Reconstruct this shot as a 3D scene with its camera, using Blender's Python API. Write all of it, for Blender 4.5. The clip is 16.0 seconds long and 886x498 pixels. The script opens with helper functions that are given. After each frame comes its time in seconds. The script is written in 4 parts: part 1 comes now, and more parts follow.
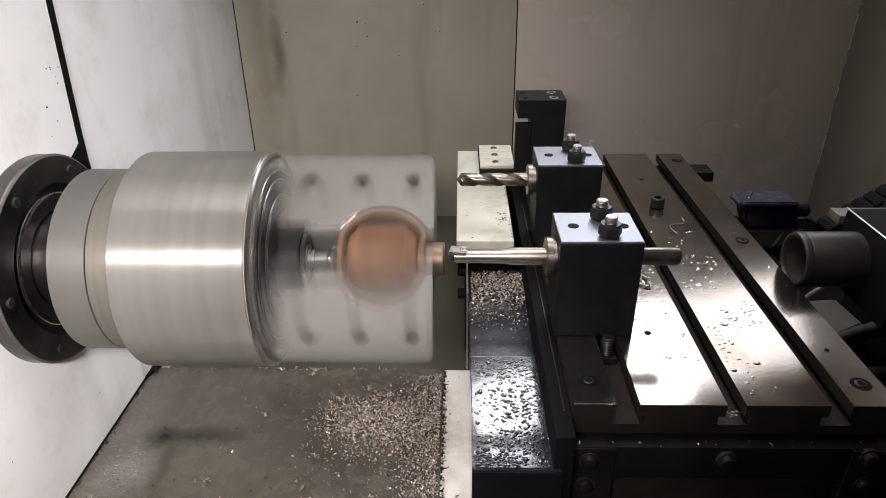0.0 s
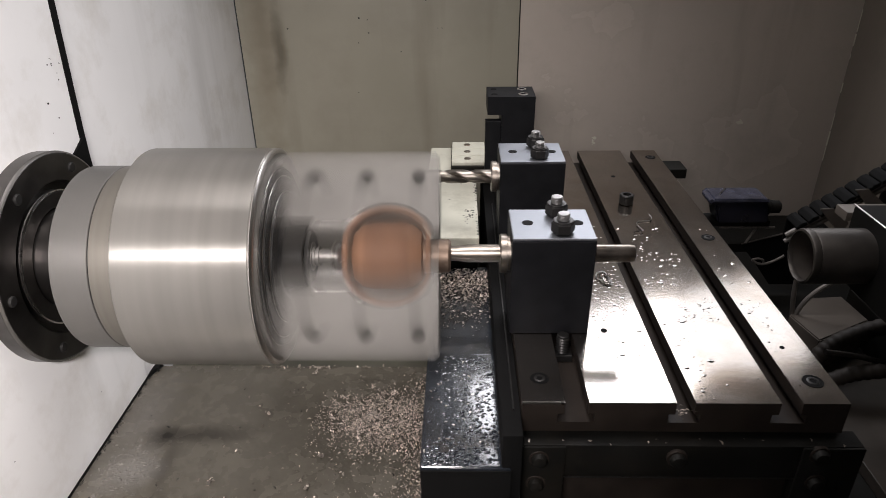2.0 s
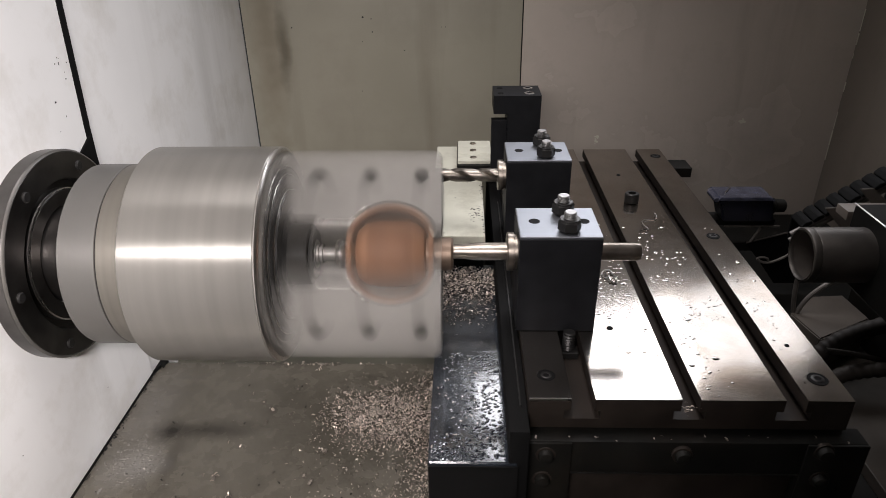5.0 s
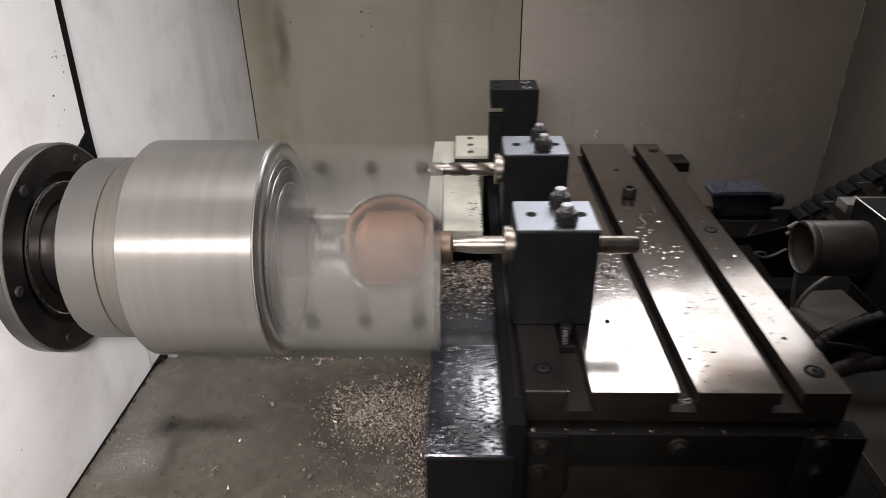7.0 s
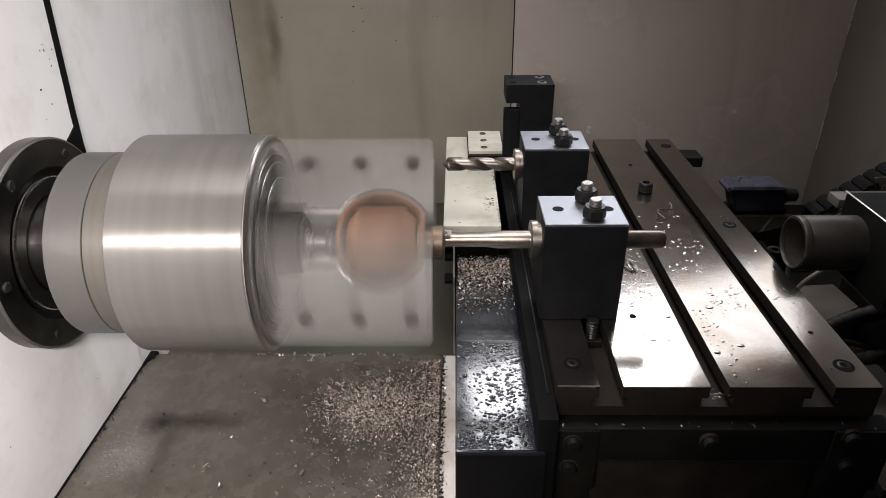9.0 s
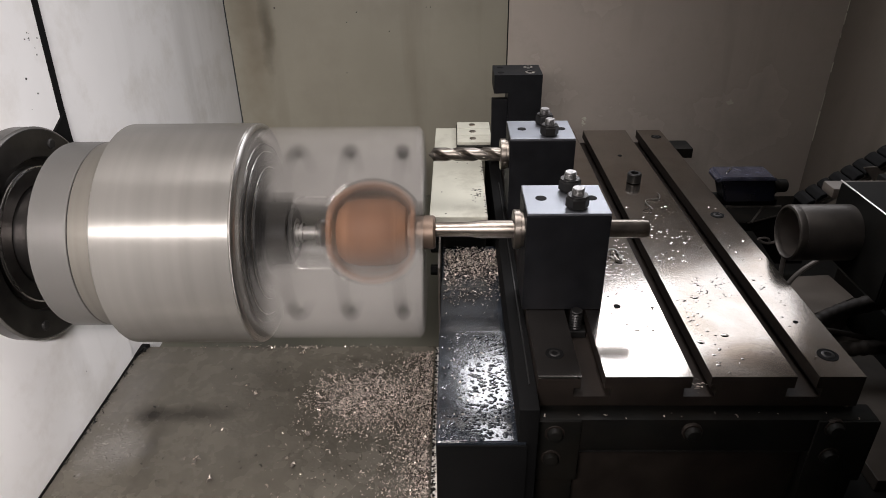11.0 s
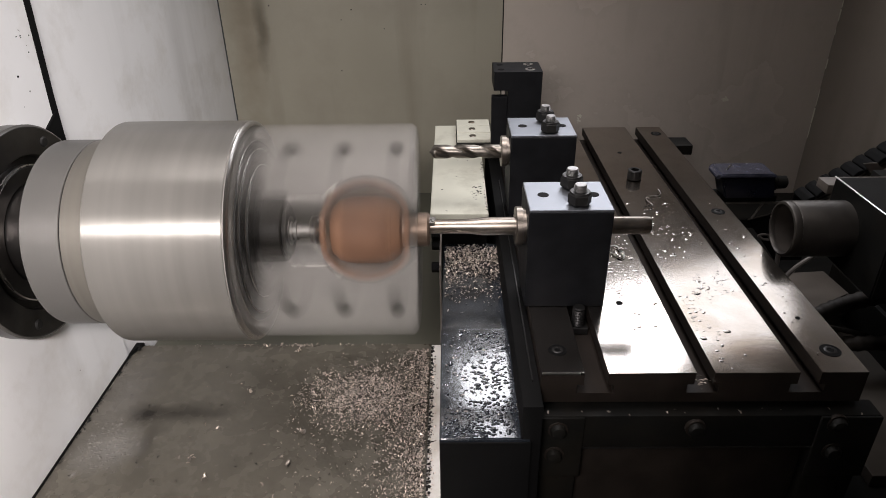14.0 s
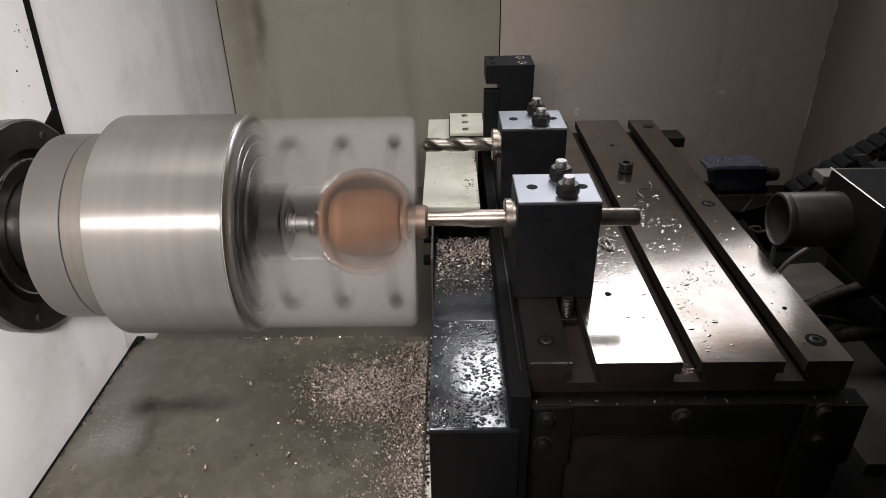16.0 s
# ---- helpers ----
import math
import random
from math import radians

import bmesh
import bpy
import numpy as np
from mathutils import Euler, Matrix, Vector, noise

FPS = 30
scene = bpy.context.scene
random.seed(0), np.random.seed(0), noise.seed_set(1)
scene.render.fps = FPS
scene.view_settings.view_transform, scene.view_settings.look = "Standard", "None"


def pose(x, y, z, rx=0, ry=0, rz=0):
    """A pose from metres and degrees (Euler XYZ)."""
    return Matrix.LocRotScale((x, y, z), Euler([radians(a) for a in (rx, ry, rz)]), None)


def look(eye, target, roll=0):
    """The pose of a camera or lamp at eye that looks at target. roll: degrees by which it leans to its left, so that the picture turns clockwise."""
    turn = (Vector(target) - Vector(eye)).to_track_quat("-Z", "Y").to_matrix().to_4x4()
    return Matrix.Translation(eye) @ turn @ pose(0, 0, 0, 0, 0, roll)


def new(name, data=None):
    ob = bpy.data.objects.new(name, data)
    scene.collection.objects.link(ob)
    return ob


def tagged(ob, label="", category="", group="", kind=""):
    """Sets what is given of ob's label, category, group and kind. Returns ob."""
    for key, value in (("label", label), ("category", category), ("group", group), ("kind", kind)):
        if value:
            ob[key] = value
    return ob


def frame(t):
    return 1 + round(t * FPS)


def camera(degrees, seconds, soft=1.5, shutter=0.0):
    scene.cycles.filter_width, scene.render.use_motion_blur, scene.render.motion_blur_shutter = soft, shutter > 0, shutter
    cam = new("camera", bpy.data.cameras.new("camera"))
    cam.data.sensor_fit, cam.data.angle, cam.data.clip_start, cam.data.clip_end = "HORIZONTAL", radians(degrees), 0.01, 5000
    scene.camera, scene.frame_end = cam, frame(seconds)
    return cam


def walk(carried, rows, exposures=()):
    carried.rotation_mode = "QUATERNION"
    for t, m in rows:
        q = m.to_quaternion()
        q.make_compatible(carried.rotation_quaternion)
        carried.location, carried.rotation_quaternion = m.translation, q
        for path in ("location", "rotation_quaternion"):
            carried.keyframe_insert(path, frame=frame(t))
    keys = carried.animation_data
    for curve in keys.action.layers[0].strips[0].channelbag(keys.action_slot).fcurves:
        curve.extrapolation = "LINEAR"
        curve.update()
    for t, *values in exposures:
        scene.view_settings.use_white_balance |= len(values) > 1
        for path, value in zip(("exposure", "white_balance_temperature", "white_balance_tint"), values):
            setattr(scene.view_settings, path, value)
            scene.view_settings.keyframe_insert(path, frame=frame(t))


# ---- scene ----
cam = camera(67.64, 16.0, soft=0.6, shutter=1.25)
PATH = [  # seconds, eye, pitch, yaw, roll
    (0.0, -0.0386, -0.4793, 0.3356, -27.538, 1.733, -0.743),
    (0.5, -0.0416, -0.4770, 0.3328, -27.712, 1.393, -0.582),
    (1.0, -0.0431, -0.4763, 0.3327, -27.723, 1.463, -0.618),
    (1.5, -0.0427, -0.4761, 0.3345, -27.719, 1.821, -0.912),
    (2.0, -0.0440, -0.4751, 0.3329, -27.733, 1.678, -0.812),
    (2.5, -0.0433, -0.4738, 0.3327, -27.931, 1.766, -0.941),
    (3.0, -0.0432, -0.4768, 0.3336, -27.864, 1.929, -0.959),
    (3.5, -0.0444, -0.4796, 0.3367, -27.860, 2.223, -1.269),
    (4.0, -0.0427, -0.4800, 0.3361, -27.823, 1.945, -0.897),
    (6.5, -0.0443, -0.4800, 0.3329, -28.076, 2.013, -0.814),
    (7.0, -0.0441, -0.4805, 0.3316, -28.114, 1.876, -0.859),
    (7.5, -0.0392, -0.4826, 0.3332, -28.009, 1.848, -0.806),
    (8.0, -0.0407, -0.4835, 0.3345, -28.042, 1.799, -0.864),
    (8.5, -0.0432, -0.4813, 0.3321, -28.220, 1.359, -0.616),
    (11.0, -0.0356, -0.4766, 0.3229, -28.841, 1.177, -0.779),
    (11.5, -0.0358, -0.4735, 0.3218, -28.933, 0.855, -0.551),
    (12.0, -0.0375, -0.4713, 0.3206, -28.837, 0.996, -0.752),
    (12.5, -0.0351, -0.4712, 0.3229, -28.998, 1.077, -0.829),
    (13.0, -0.0384, -0.4701, 0.3241, -29.016, 0.876, -0.633),
    (13.5, -0.0386, -0.4733, 0.3213, -28.982, 0.805, -0.636),
    (14.0, -0.0334, -0.4763, 0.3215, -28.981, 0.892, -0.836),
    (14.5, -0.0334, -0.4796, 0.3229, -29.132, 1.008, -0.911),
    (15.0, -0.0349, -0.4813, 0.3238, -29.089, 0.846, -0.946),
    (15.5, -0.0346, -0.4806, 0.3222, -29.128, 0.683, -0.986),
    (16.0, -0.0325, -0.4809, 0.3213, -29.425, 0.794, -1.025),
]
SLIDE = [  # seconds, millimetres of the slide along the spindle axis
    (0, 42.5), (0.1, 42.0), (0.2, 39.5), (0.3, 37.0), (0.4, 35.0), (0.5, 30.3), (0.6, 30.2), (0.7, 28.7),
    (0.8, 29.1), (0.9, 26.8), (1, 22.1), (1.1, 20.5), (1.2, 16.9), (1.3, 16.4), (1.4, 12.9), (1.5, 9.2),
    (1.6, 7.1), (1.7, 3.7), (1.8, 0.9), (1.9, -1.6), (2, -1.9), (2.1, 11.7), (2.2, 27.0), (2.3, 27.8),
    (2.4, 27.1), (2.5, 26.8), (2.6, 26.4), (2.7, 24.0), (2.8, 22.0), (2.9, 19.1), (3, 13.1), (3.1, 9.6),
    (3.2, 5.0), (3.3, 3.4), (3.4, 1.2), (3.5, -1.4), (3.6, -2.0), (3.7, 0.9), (3.8, 16.8), (3.9, 28.9),
    (4, 28.7), (4.1, 29.7), (4.2, 28.7), (4.3, 26.3), (4.4, 23.9), (4.5, 21.0), (4.6, 16.2), (4.7, 11.4),
    (4.8, 7.4), (4.9, 4.4), (5, 2.5), (5.1, 0.1), (5.2, -1.6), (5.3, -0.4), (5.4, 9.4), (5.5, 23.0),
    (5.6, 28.1), (5.7, 28.5), (5.8, 28.1), (5.9, 25.5), (6, 22.5), (6.1, 19.8), (6.2, 16.7), (6.3, 16.8),
    (6.4, 12.7), (6.5, 8.0), (6.6, 5.2), (6.7, 2.1), (6.8, -1.0), (6.9, -2.6), (7, -0.1), (7.1, 17.7),
    (7.2, 29.4), (7.3, 30.6), (7.4, 30.3), (7.5, 28.1), (7.6, 25.0), (7.8, 19.6), (8, 12.6), (8.2, 6.1),
    (8.4, 1.4), (8.5, -2.6), (8.6, -3.6), (8.7, 2.9), (8.8, 23.6), (8.9, 29.4), (9, 29.4), (9.1, 27.8),
    (9.2, 25.0), (9.3, 22.0), (9.4, 19.4), (9.5, 16.2), (9.6, 12.7), (9.7, 9.4), (9.8, 10.6), (9.9, 7.1),
    (10, 2.8), (10.1, 0.4), (10.2, -1.3), (10.3, 0.6), (10.4, 9.3), (10.5, 19.9), (10.6, 25.8), (10.7, 26.7),
    (10.8, 25.9), (10.9, 22.2), (11, 22.2), (11.2, 16.5), (11.4, 9.7), (11.5, 7.8), (11.6, 2.2), (11.7, -0.9),
    (11.8, -2.6), (11.9, -4.8), (12, 1.7), (12.1, 13.5), (12.2, 23.4), (12.3, 25.2), (12.4, 26.1), (12.5, 27.1),
    (12.6, 22.9), (12.8, 16.3), (13, 11.4), (13.2, 5.1), (13.3, 0.9), (13.4, -2.0), (13.5, -2.8), (13.6, -4.2),
    (13.7, 4.9), (13.8, 20.8), (13.9, 25.6), (14, 28.7), (14.1, 26.7), (14.3, 20.9), (14.5, 17.8), (14.7, 8.1),
    (15, 2.7), (15.1, -3.0), (15.2, -5.3), (15.3, -1.2), (15.4, 15.2), (15.5, 27.6), (15.7, 24.7), (16, 21.8),
]
walk(cam, [(t, pose(x, y, z, 90 + pitch, 0, yaw) @ pose(0, 0, 0, 0, 0, roll)) for t, x, y, z, pitch, yaw, roll in PATH],
     [(0.0, 0.03), (2.0, -0.1), (7.0, -0.15), (16.0, -0.2)])

# ---- light: inferred work lamps and one fill inside the machine's enclosure ----
world = bpy.data.worlds.new("world")
scene.world = world
world.use_nodes = True
world.node_tree.nodes["Background"].inputs[0].default_value = (0.9, 0.95, 1.0, 1)
world.node_tree.nodes["Background"].inputs[1].default_value = 0.032


def area_lamp(name, eye, target, sx, sy, watts, colour, roll=0):
    data = bpy.data.lights.new(name, "AREA")
    data.shape, data.size, data.size_y, data.energy, data.color = "RECTANGLE", sx, sy, watts, colour
    ob = new(name, data)
    ob.matrix_world = look(eye, target, roll)
    return ob


front = area_lamp("work_lamp_front", (-0.19, -0.575, 0.405), (-0.42, 0.02, -0.09), 0.30, 0.035, 3.1, (1.0, 0.926, 0.927))
front.data.spread = radians(93)
back = area_lamp("work_lamp_back", (0.185, 0.545, 0.467), (0.065, -0.05, 0.0), 0.40, 0.165, 1.55, (0.95, 0.945, 1.0), 20)
back.data.spread = radians(142)
# Fill lamp added for the wall's glow on the table's right strip.
back_glow = area_lamp("back_glow_fill", (0.480, 0.545, 0.364), (0.36, -0.05, 0.0), 0.20, 0.165, 0.195, (0.95, 0.945, 1.0), 20)
back_glow.data.spread = radians(142)
overhead = area_lamp("work_lamp_top", (-0.06, 0.03, 0.775), (-0.08, 0.04, 0.0), 0.46, 0.12, 2.1, (1.0, 0.935, 0.94))
overhead.data.spread = radians(120)


# ---- materials ----


def material(name, colour, rough=0.5, metal=0.0, vary=0.15, scale=30.0, bump=0.0, bump_scale=400.0, stain=None, stain_scale=6.0,
             stain_amount=0.5, rough_vary=0.1, stretch=(1, 1, 1), coat=0.0, spec=0.5, streak=0.0, tone_patches=(), coat_rough=0.08, island=None, brushed=0.0):
    m = bpy.data.materials.new(name)
    m.use_nodes = True
    n, l = m.node_tree.nodes, m.node_tree.links
    b = n["Principled BSDF"]
    b.inputs["Metallic"].default_value = metal
    b.inputs["Specular IOR Level"].default_value = spec
    b.inputs["Coat Weight"].default_value = coat
    b.inputs["Coat Roughness"].default_value = coat_rough
    tc = n.new("ShaderNodeTexCoord")
    mp = n.new("ShaderNodeMapping")
    mp.inputs["Scale"].default_value = stretch
    l.new(tc.outputs["Object"], mp.inputs["Vector"])
    fine = n.new("ShaderNodeTexNoise")
    fine.inputs["Scale"].default_value, fine.inputs["Detail"].default_value = scale, 6
    l.new(mp.outputs["Vector"], fine.inputs["Vector"])
    low, high = [max(0, c * (1 - vary)) for c in colour], [min(1, c * (1 + vary)) for c in colour]
    ramp = n.new("ShaderNodeValToRGB")
    ramp.color_ramp.elements[0].position, ramp.color_ramp.elements[1].position = 0.3, 0.7
    ramp.color_ramp.elements[0].color, ramp.color_ramp.elements[1].color = (*low, 1), (*high, 1)
    l.new(fine.outputs["Fac"], ramp.inputs["Fac"])
    out = ramp.outputs["Color"]
    if stain:
        big = n.new("ShaderNodeTexNoise")
        big.inputs["Scale"].default_value, big.inputs["Detail"].default_value = stain_scale, 8
        big.inputs["Roughness"].default_value = 0.65
        l.new(tc.outputs["Object"], big.inputs["Vector"])
        r2 = n.new("ShaderNodeMapRange")
        r2.inputs["From Min"].default_value, r2.inputs["From Max"].default_value = 0.5, 0.72
        r2.inputs["To Max"].default_value = stain_amount
        l.new(big.outputs["Fac"], r2.inputs["Value"])
        mix = n.new("ShaderNodeMix")
        mix.data_type = "RGBA"
        l.new(r2.outputs["Result"], mix.inputs["Factor"])
        l.new(out, mix.inputs["A"])
        mix.inputs["B"].default_value = (*stain, 1)
        out = mix.outputs["Result"]
    if streak:
        mp2 = n.new("ShaderNodeMapping")
        mp2.inputs["Scale"].default_value = (16, 16, 1.3)
        l.new(tc.outputs["Object"], mp2.inputs["Vector"])
        run = n.new("ShaderNodeTexNoise")
        run.inputs["Scale"].default_value, run.inputs["Detail"].default_value = 1.0, 5
        l.new(mp2.outputs["Vector"], run.inputs["Vector"])
        r3 = n.new("ShaderNodeMapRange")
        r3.inputs["From Min"].default_value, r3.inputs["From Max"].default_value, r3.inputs["To Max"].default_value = 0.56, 0.8, streak
        l.new(run.outputs["Fac"], r3.inputs["Value"])
        mix2 = n.new("ShaderNodeMix")
        mix2.data_type = "RGBA"
        l.new(r3.outputs["Result"], mix2.inputs["Factor"])
        l.new(out, mix2.inputs["A"])
        mix2.inputs["B"].default_value = (0.12, 0.10, 0.07, 1)
        out = mix2.outputs["Result"]
    for centre, radii, tint, amount in tone_patches:
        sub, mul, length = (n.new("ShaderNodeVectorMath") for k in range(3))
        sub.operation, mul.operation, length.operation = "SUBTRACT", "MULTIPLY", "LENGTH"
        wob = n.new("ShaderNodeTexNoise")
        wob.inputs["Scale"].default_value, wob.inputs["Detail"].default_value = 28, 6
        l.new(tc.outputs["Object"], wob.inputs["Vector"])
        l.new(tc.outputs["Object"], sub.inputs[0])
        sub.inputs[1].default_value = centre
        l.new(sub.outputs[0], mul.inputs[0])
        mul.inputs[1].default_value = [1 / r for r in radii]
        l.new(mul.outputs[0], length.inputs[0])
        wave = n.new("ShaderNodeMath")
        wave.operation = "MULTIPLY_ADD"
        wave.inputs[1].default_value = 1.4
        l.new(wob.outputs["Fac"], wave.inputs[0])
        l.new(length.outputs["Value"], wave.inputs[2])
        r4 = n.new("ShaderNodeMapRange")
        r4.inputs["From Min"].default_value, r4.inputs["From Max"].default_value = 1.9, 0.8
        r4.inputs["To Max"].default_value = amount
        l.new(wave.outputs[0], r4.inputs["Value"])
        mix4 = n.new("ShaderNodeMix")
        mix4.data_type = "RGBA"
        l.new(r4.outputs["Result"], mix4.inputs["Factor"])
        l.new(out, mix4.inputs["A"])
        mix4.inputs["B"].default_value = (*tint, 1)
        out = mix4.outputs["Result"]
    if island:
        geo, span, times = n.new("ShaderNodeNewGeometry"), n.new("ShaderNodeMapRange"), n.new("ShaderNodeVectorMath")
        span.inputs["To Min"].default_value, span.inputs["To Max"].default_value = island
        l.new(geo.outputs["Random Per Island"], span.inputs["Value"])
        times.operation = "SCALE"
        l.new(out, times.inputs[0])
        l.new(span.outputs["Result"], times.inputs["Scale"])
        out = times.outputs[0]
    if brushed:
        tan = n.new("ShaderNodeTangent")
        tan.direction_type, tan.axis = "RADIAL", "X"
        l.new(tan.outputs["Tangent"], b.inputs["Tangent"])
        b.inputs["Anisotropic"].default_value, b.inputs["Anisotropic Rotation"].default_value = brushed, 0.25
    l.new(out, b.inputs["Base Color"])
    rr = n.new("ShaderNodeMapRange")
    rr.inputs["To Min"].default_value, rr.inputs["To Max"].default_value = max(0.02, rough - rough_vary), min(1, rough + rough_vary)
    l.new(fine.outputs["Fac"], rr.inputs["Value"])
    l.new(rr.outputs["Result"], b.inputs["Roughness"])
    if bump:
        grain = n.new("ShaderNodeTexNoise")
        grain.inputs["Scale"].default_value, grain.inputs["Detail"].default_value = bump_scale, 4
        l.new(mp.outputs["Vector"], grain.inputs["Vector"])
        bp = n.new("ShaderNodeBump")
        bp.inputs["Strength"].default_value, bp.inputs["Distance"].default_value = bump, 0.001
        l.new(grain.outputs["Fac"], bp.inputs["Height"])
        l.new(bp.outputs["Normal"], b.inputs["Normal"])
    return m


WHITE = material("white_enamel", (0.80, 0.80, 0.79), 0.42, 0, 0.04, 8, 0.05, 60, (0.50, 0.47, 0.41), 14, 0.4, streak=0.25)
# Sheets differ in hue; the lighter and darker base also paints light and shade.
GREY_WALL_SHADED = material("shaded_grey_enamel", (0.20, 0.172, 0.144), 0.42, 0, 0.06, 7, 0.06, 40, (0.10, 0.09, 0.07), 7, 0.4, streak=0.35)
GREY_WALL_LIGHTENED = material("lightened_grey_enamel", (0.475, 0.424, 0.367), 0.26, 0, 0.06, 7, 0.06, 40, (0.22, 0.20, 0.17), 7, 0.35, streak=0.35)
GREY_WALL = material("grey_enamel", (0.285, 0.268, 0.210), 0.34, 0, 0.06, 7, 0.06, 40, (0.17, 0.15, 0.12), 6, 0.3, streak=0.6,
                     tone_patches=(((-0.362, 0.625, 0.16), (0.03, 0.1, 0.22), (0.15, 0.12, 0.075), 0.55), ((-0.338, 0.625, 0.125), (0.011, 0.1, 0.085), (0.06, 0.048, 0.028), 0.6)))
# Pale patches paint the wet sheen into the colour; dark ones darken fixed places.
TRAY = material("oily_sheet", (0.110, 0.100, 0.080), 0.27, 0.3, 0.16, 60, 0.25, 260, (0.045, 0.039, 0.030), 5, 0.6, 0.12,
                tone_patches=(((-0.300, 0.0255, -0.143), (0.060, 0.014, 1), (0.018, 0.015, 0.011), 0.75), ((-0.343, 0.024, -0.143), (0.020, 0.017, 1), (0.010, 0.008, 0.006), 0.85),
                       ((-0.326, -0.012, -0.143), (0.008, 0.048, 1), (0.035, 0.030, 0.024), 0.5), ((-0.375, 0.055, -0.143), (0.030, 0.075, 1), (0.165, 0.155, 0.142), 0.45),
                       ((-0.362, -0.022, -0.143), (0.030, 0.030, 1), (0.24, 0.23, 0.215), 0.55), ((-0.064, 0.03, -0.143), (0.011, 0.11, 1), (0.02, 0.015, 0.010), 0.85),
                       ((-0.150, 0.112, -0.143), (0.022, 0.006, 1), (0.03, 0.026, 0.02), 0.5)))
TRAY_REAR = material("olive_sheet", (0.07, 0.068, 0.052), 0.45, 0.1, 0.15, 10, 0.05, 120, (0.08, 0.08, 0.05), 6, 0.6)
PALE = material("pale_green_paint", (0.62, 0.61, 0.51), 0.5, 0, 0.06, 20, 0.05, 80, (0.2, 0.18, 0.13), 14, 0.5)
BED = material("pale_bed_paint", (0.62, 0.60, 0.56), 0.4, 0, 0.05, 20, 0.0, 80, (0.25, 0.2, 0.13), 12, 0.6)
TURNED = material("turned_steel", (0.205, 0.197, 0.180), 0.29, 0.56, 0.09, 7, 0.03, 300, (0.165, 0.15, 0.13), 12, 0.5, 0.04, (16, 0.5, 0.5), spec=0.3, brushed=0.92)
SHADED_FACE = material("shaded_face_steel", (0.085, 0.083, 0.08), 0.26, 0.85, 0.15, 50, 0.05, 300)
HUB2 = material("tan_ring_steel", (0.138, 0.129, 0.111), 0.45, 0.6, 0.1, 7, 0.05, 300, (0.17, 0.15, 0.12), 12, 0.5, 0.06, (30, 0.5, 0.5))
HUB = material("hub_steel", (0.125, 0.121, 0.113), 0.42, 0.6, 0.06, 50, 0.05, 300, (0.3, 0.27, 0.22), 10, 0.4, 0.06, (10, 1, 1))
FLANGE = material("dark_flange_steel", (0.115, 0.109, 0.104), 0.36, 1.0, 0.25, 40, 0.05, 300, (0.07, 0.06, 0.05), 14, 0.5)
DARK = material("dark_iron", (0.0072, 0.0072, 0.0064), 0.55, 0.0, 0.3, 30, 0.1, 200, (0.016, 0.012, 0.008), 12, 0.5, spec=0.15)
BLACK = material("black_gap", (0.004, 0.004, 0.004), 0.7, spec=0.1)
BLOCK = material("blackened_steel", (0.008, 0.0083, 0.0095), 0.5, 0.0, 0.25, 60, 0.06, 400, spec=0.12)
BLOCK_TOP = material("lit_steel_top", (0.25, 0.262, 0.285), 0.48, 1.0, 0.06, 90, 0.04, 600)
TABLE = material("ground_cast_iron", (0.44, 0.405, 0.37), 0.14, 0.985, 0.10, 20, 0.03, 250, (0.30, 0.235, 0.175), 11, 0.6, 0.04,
                 tone_patches=(((0.05, -0.262, 0.04), (0.045, 0.028, 1), (0.13, 0.085, 0.05), 0.6), ((0.015, -0.20, 0.04), (0.02, 0.03, 1), (0.22, 0.165, 0.11), 0.4)))
TABLE_SIDE = material("shaded_brown_iron", (0.019, 0.0145, 0.0115), 0.55, 0.1, 0.3, 40, 0.1, 200, spec=0.25)
STEEL = material("bright_steel", (0.55, 0.53, 0.50), 0.28, 1.0, 0.12, 90, 0.05, 300, (0.3, 0.22, 0.15), 40, 0.4)
BAR = material("boring_bar_steel", (0.25, 0.22, 0.188), 0.36, 1.0, 0.2, 70, 0.05, 300, (0.2, 0.13, 0.08), 30, 0.6)
DRILL = material("drill_steel", (0.20, 0.18, 0.155), 0.32, 0.9, 0.2, 90)
NUT = material("nut_steel", (0.035, 0.034, 0.033), 0.42, 0.7, 0.25, 120)
COVER = material("wet_black_cover", (0.018, 0.022, 0.028), 0.16, 0.0, 0.3, 40, 0.25, 110, (0.006, 0.006, 0.007), 25, 0.8, coat=0.85, coat_rough=0.08, spec=0.9)
BOSS_STEEL = material("dull_stud_steel", (0.30, 0.295, 0.29), 0.45, 0.8, 0.15, 200)
BOSS = material("dull_bronze", (0.15, 0.108, 0.08), 0.5, 0.7, 0.15, 60)
BRASS = material("raw_bronze", (0.19, 0.098, 0.055), 0.75, 0.1, 0.3, 34, 0.1, 200, (0.09, 0.05, 0.028), 22, 0.7)
SHADED_BRONZE = material("shaded_bronze", (0.07, 0.032, 0.017), 0.8, 0.1, 0.3, 34)
FIXTURE = material("fixture_steel", (0.152, 0.145, 0.133), 0.5, 0.6, 0.1, 30, 0.06, 200)
CHIP = material("metal_chips", (0.55, 0.475, 0.41), 0.36, 0.75, 0.3, 500, island=(0.07, 1.4))
GUARD = material("brown_grey_sheet", (0.14, 0.122, 0.104), 0.4, 0.2, 0.15, 15, 0.05, 100, (0.05, 0.04, 0.03), 9, 0.5)
BED_SHEET = material("oily_bed_sheet", (0.055, 0.047, 0.039), 0.45, 0.1, 0.3, 15, 0.05, 100, (0.02, 0.016, 0.012), 9, 0.6)
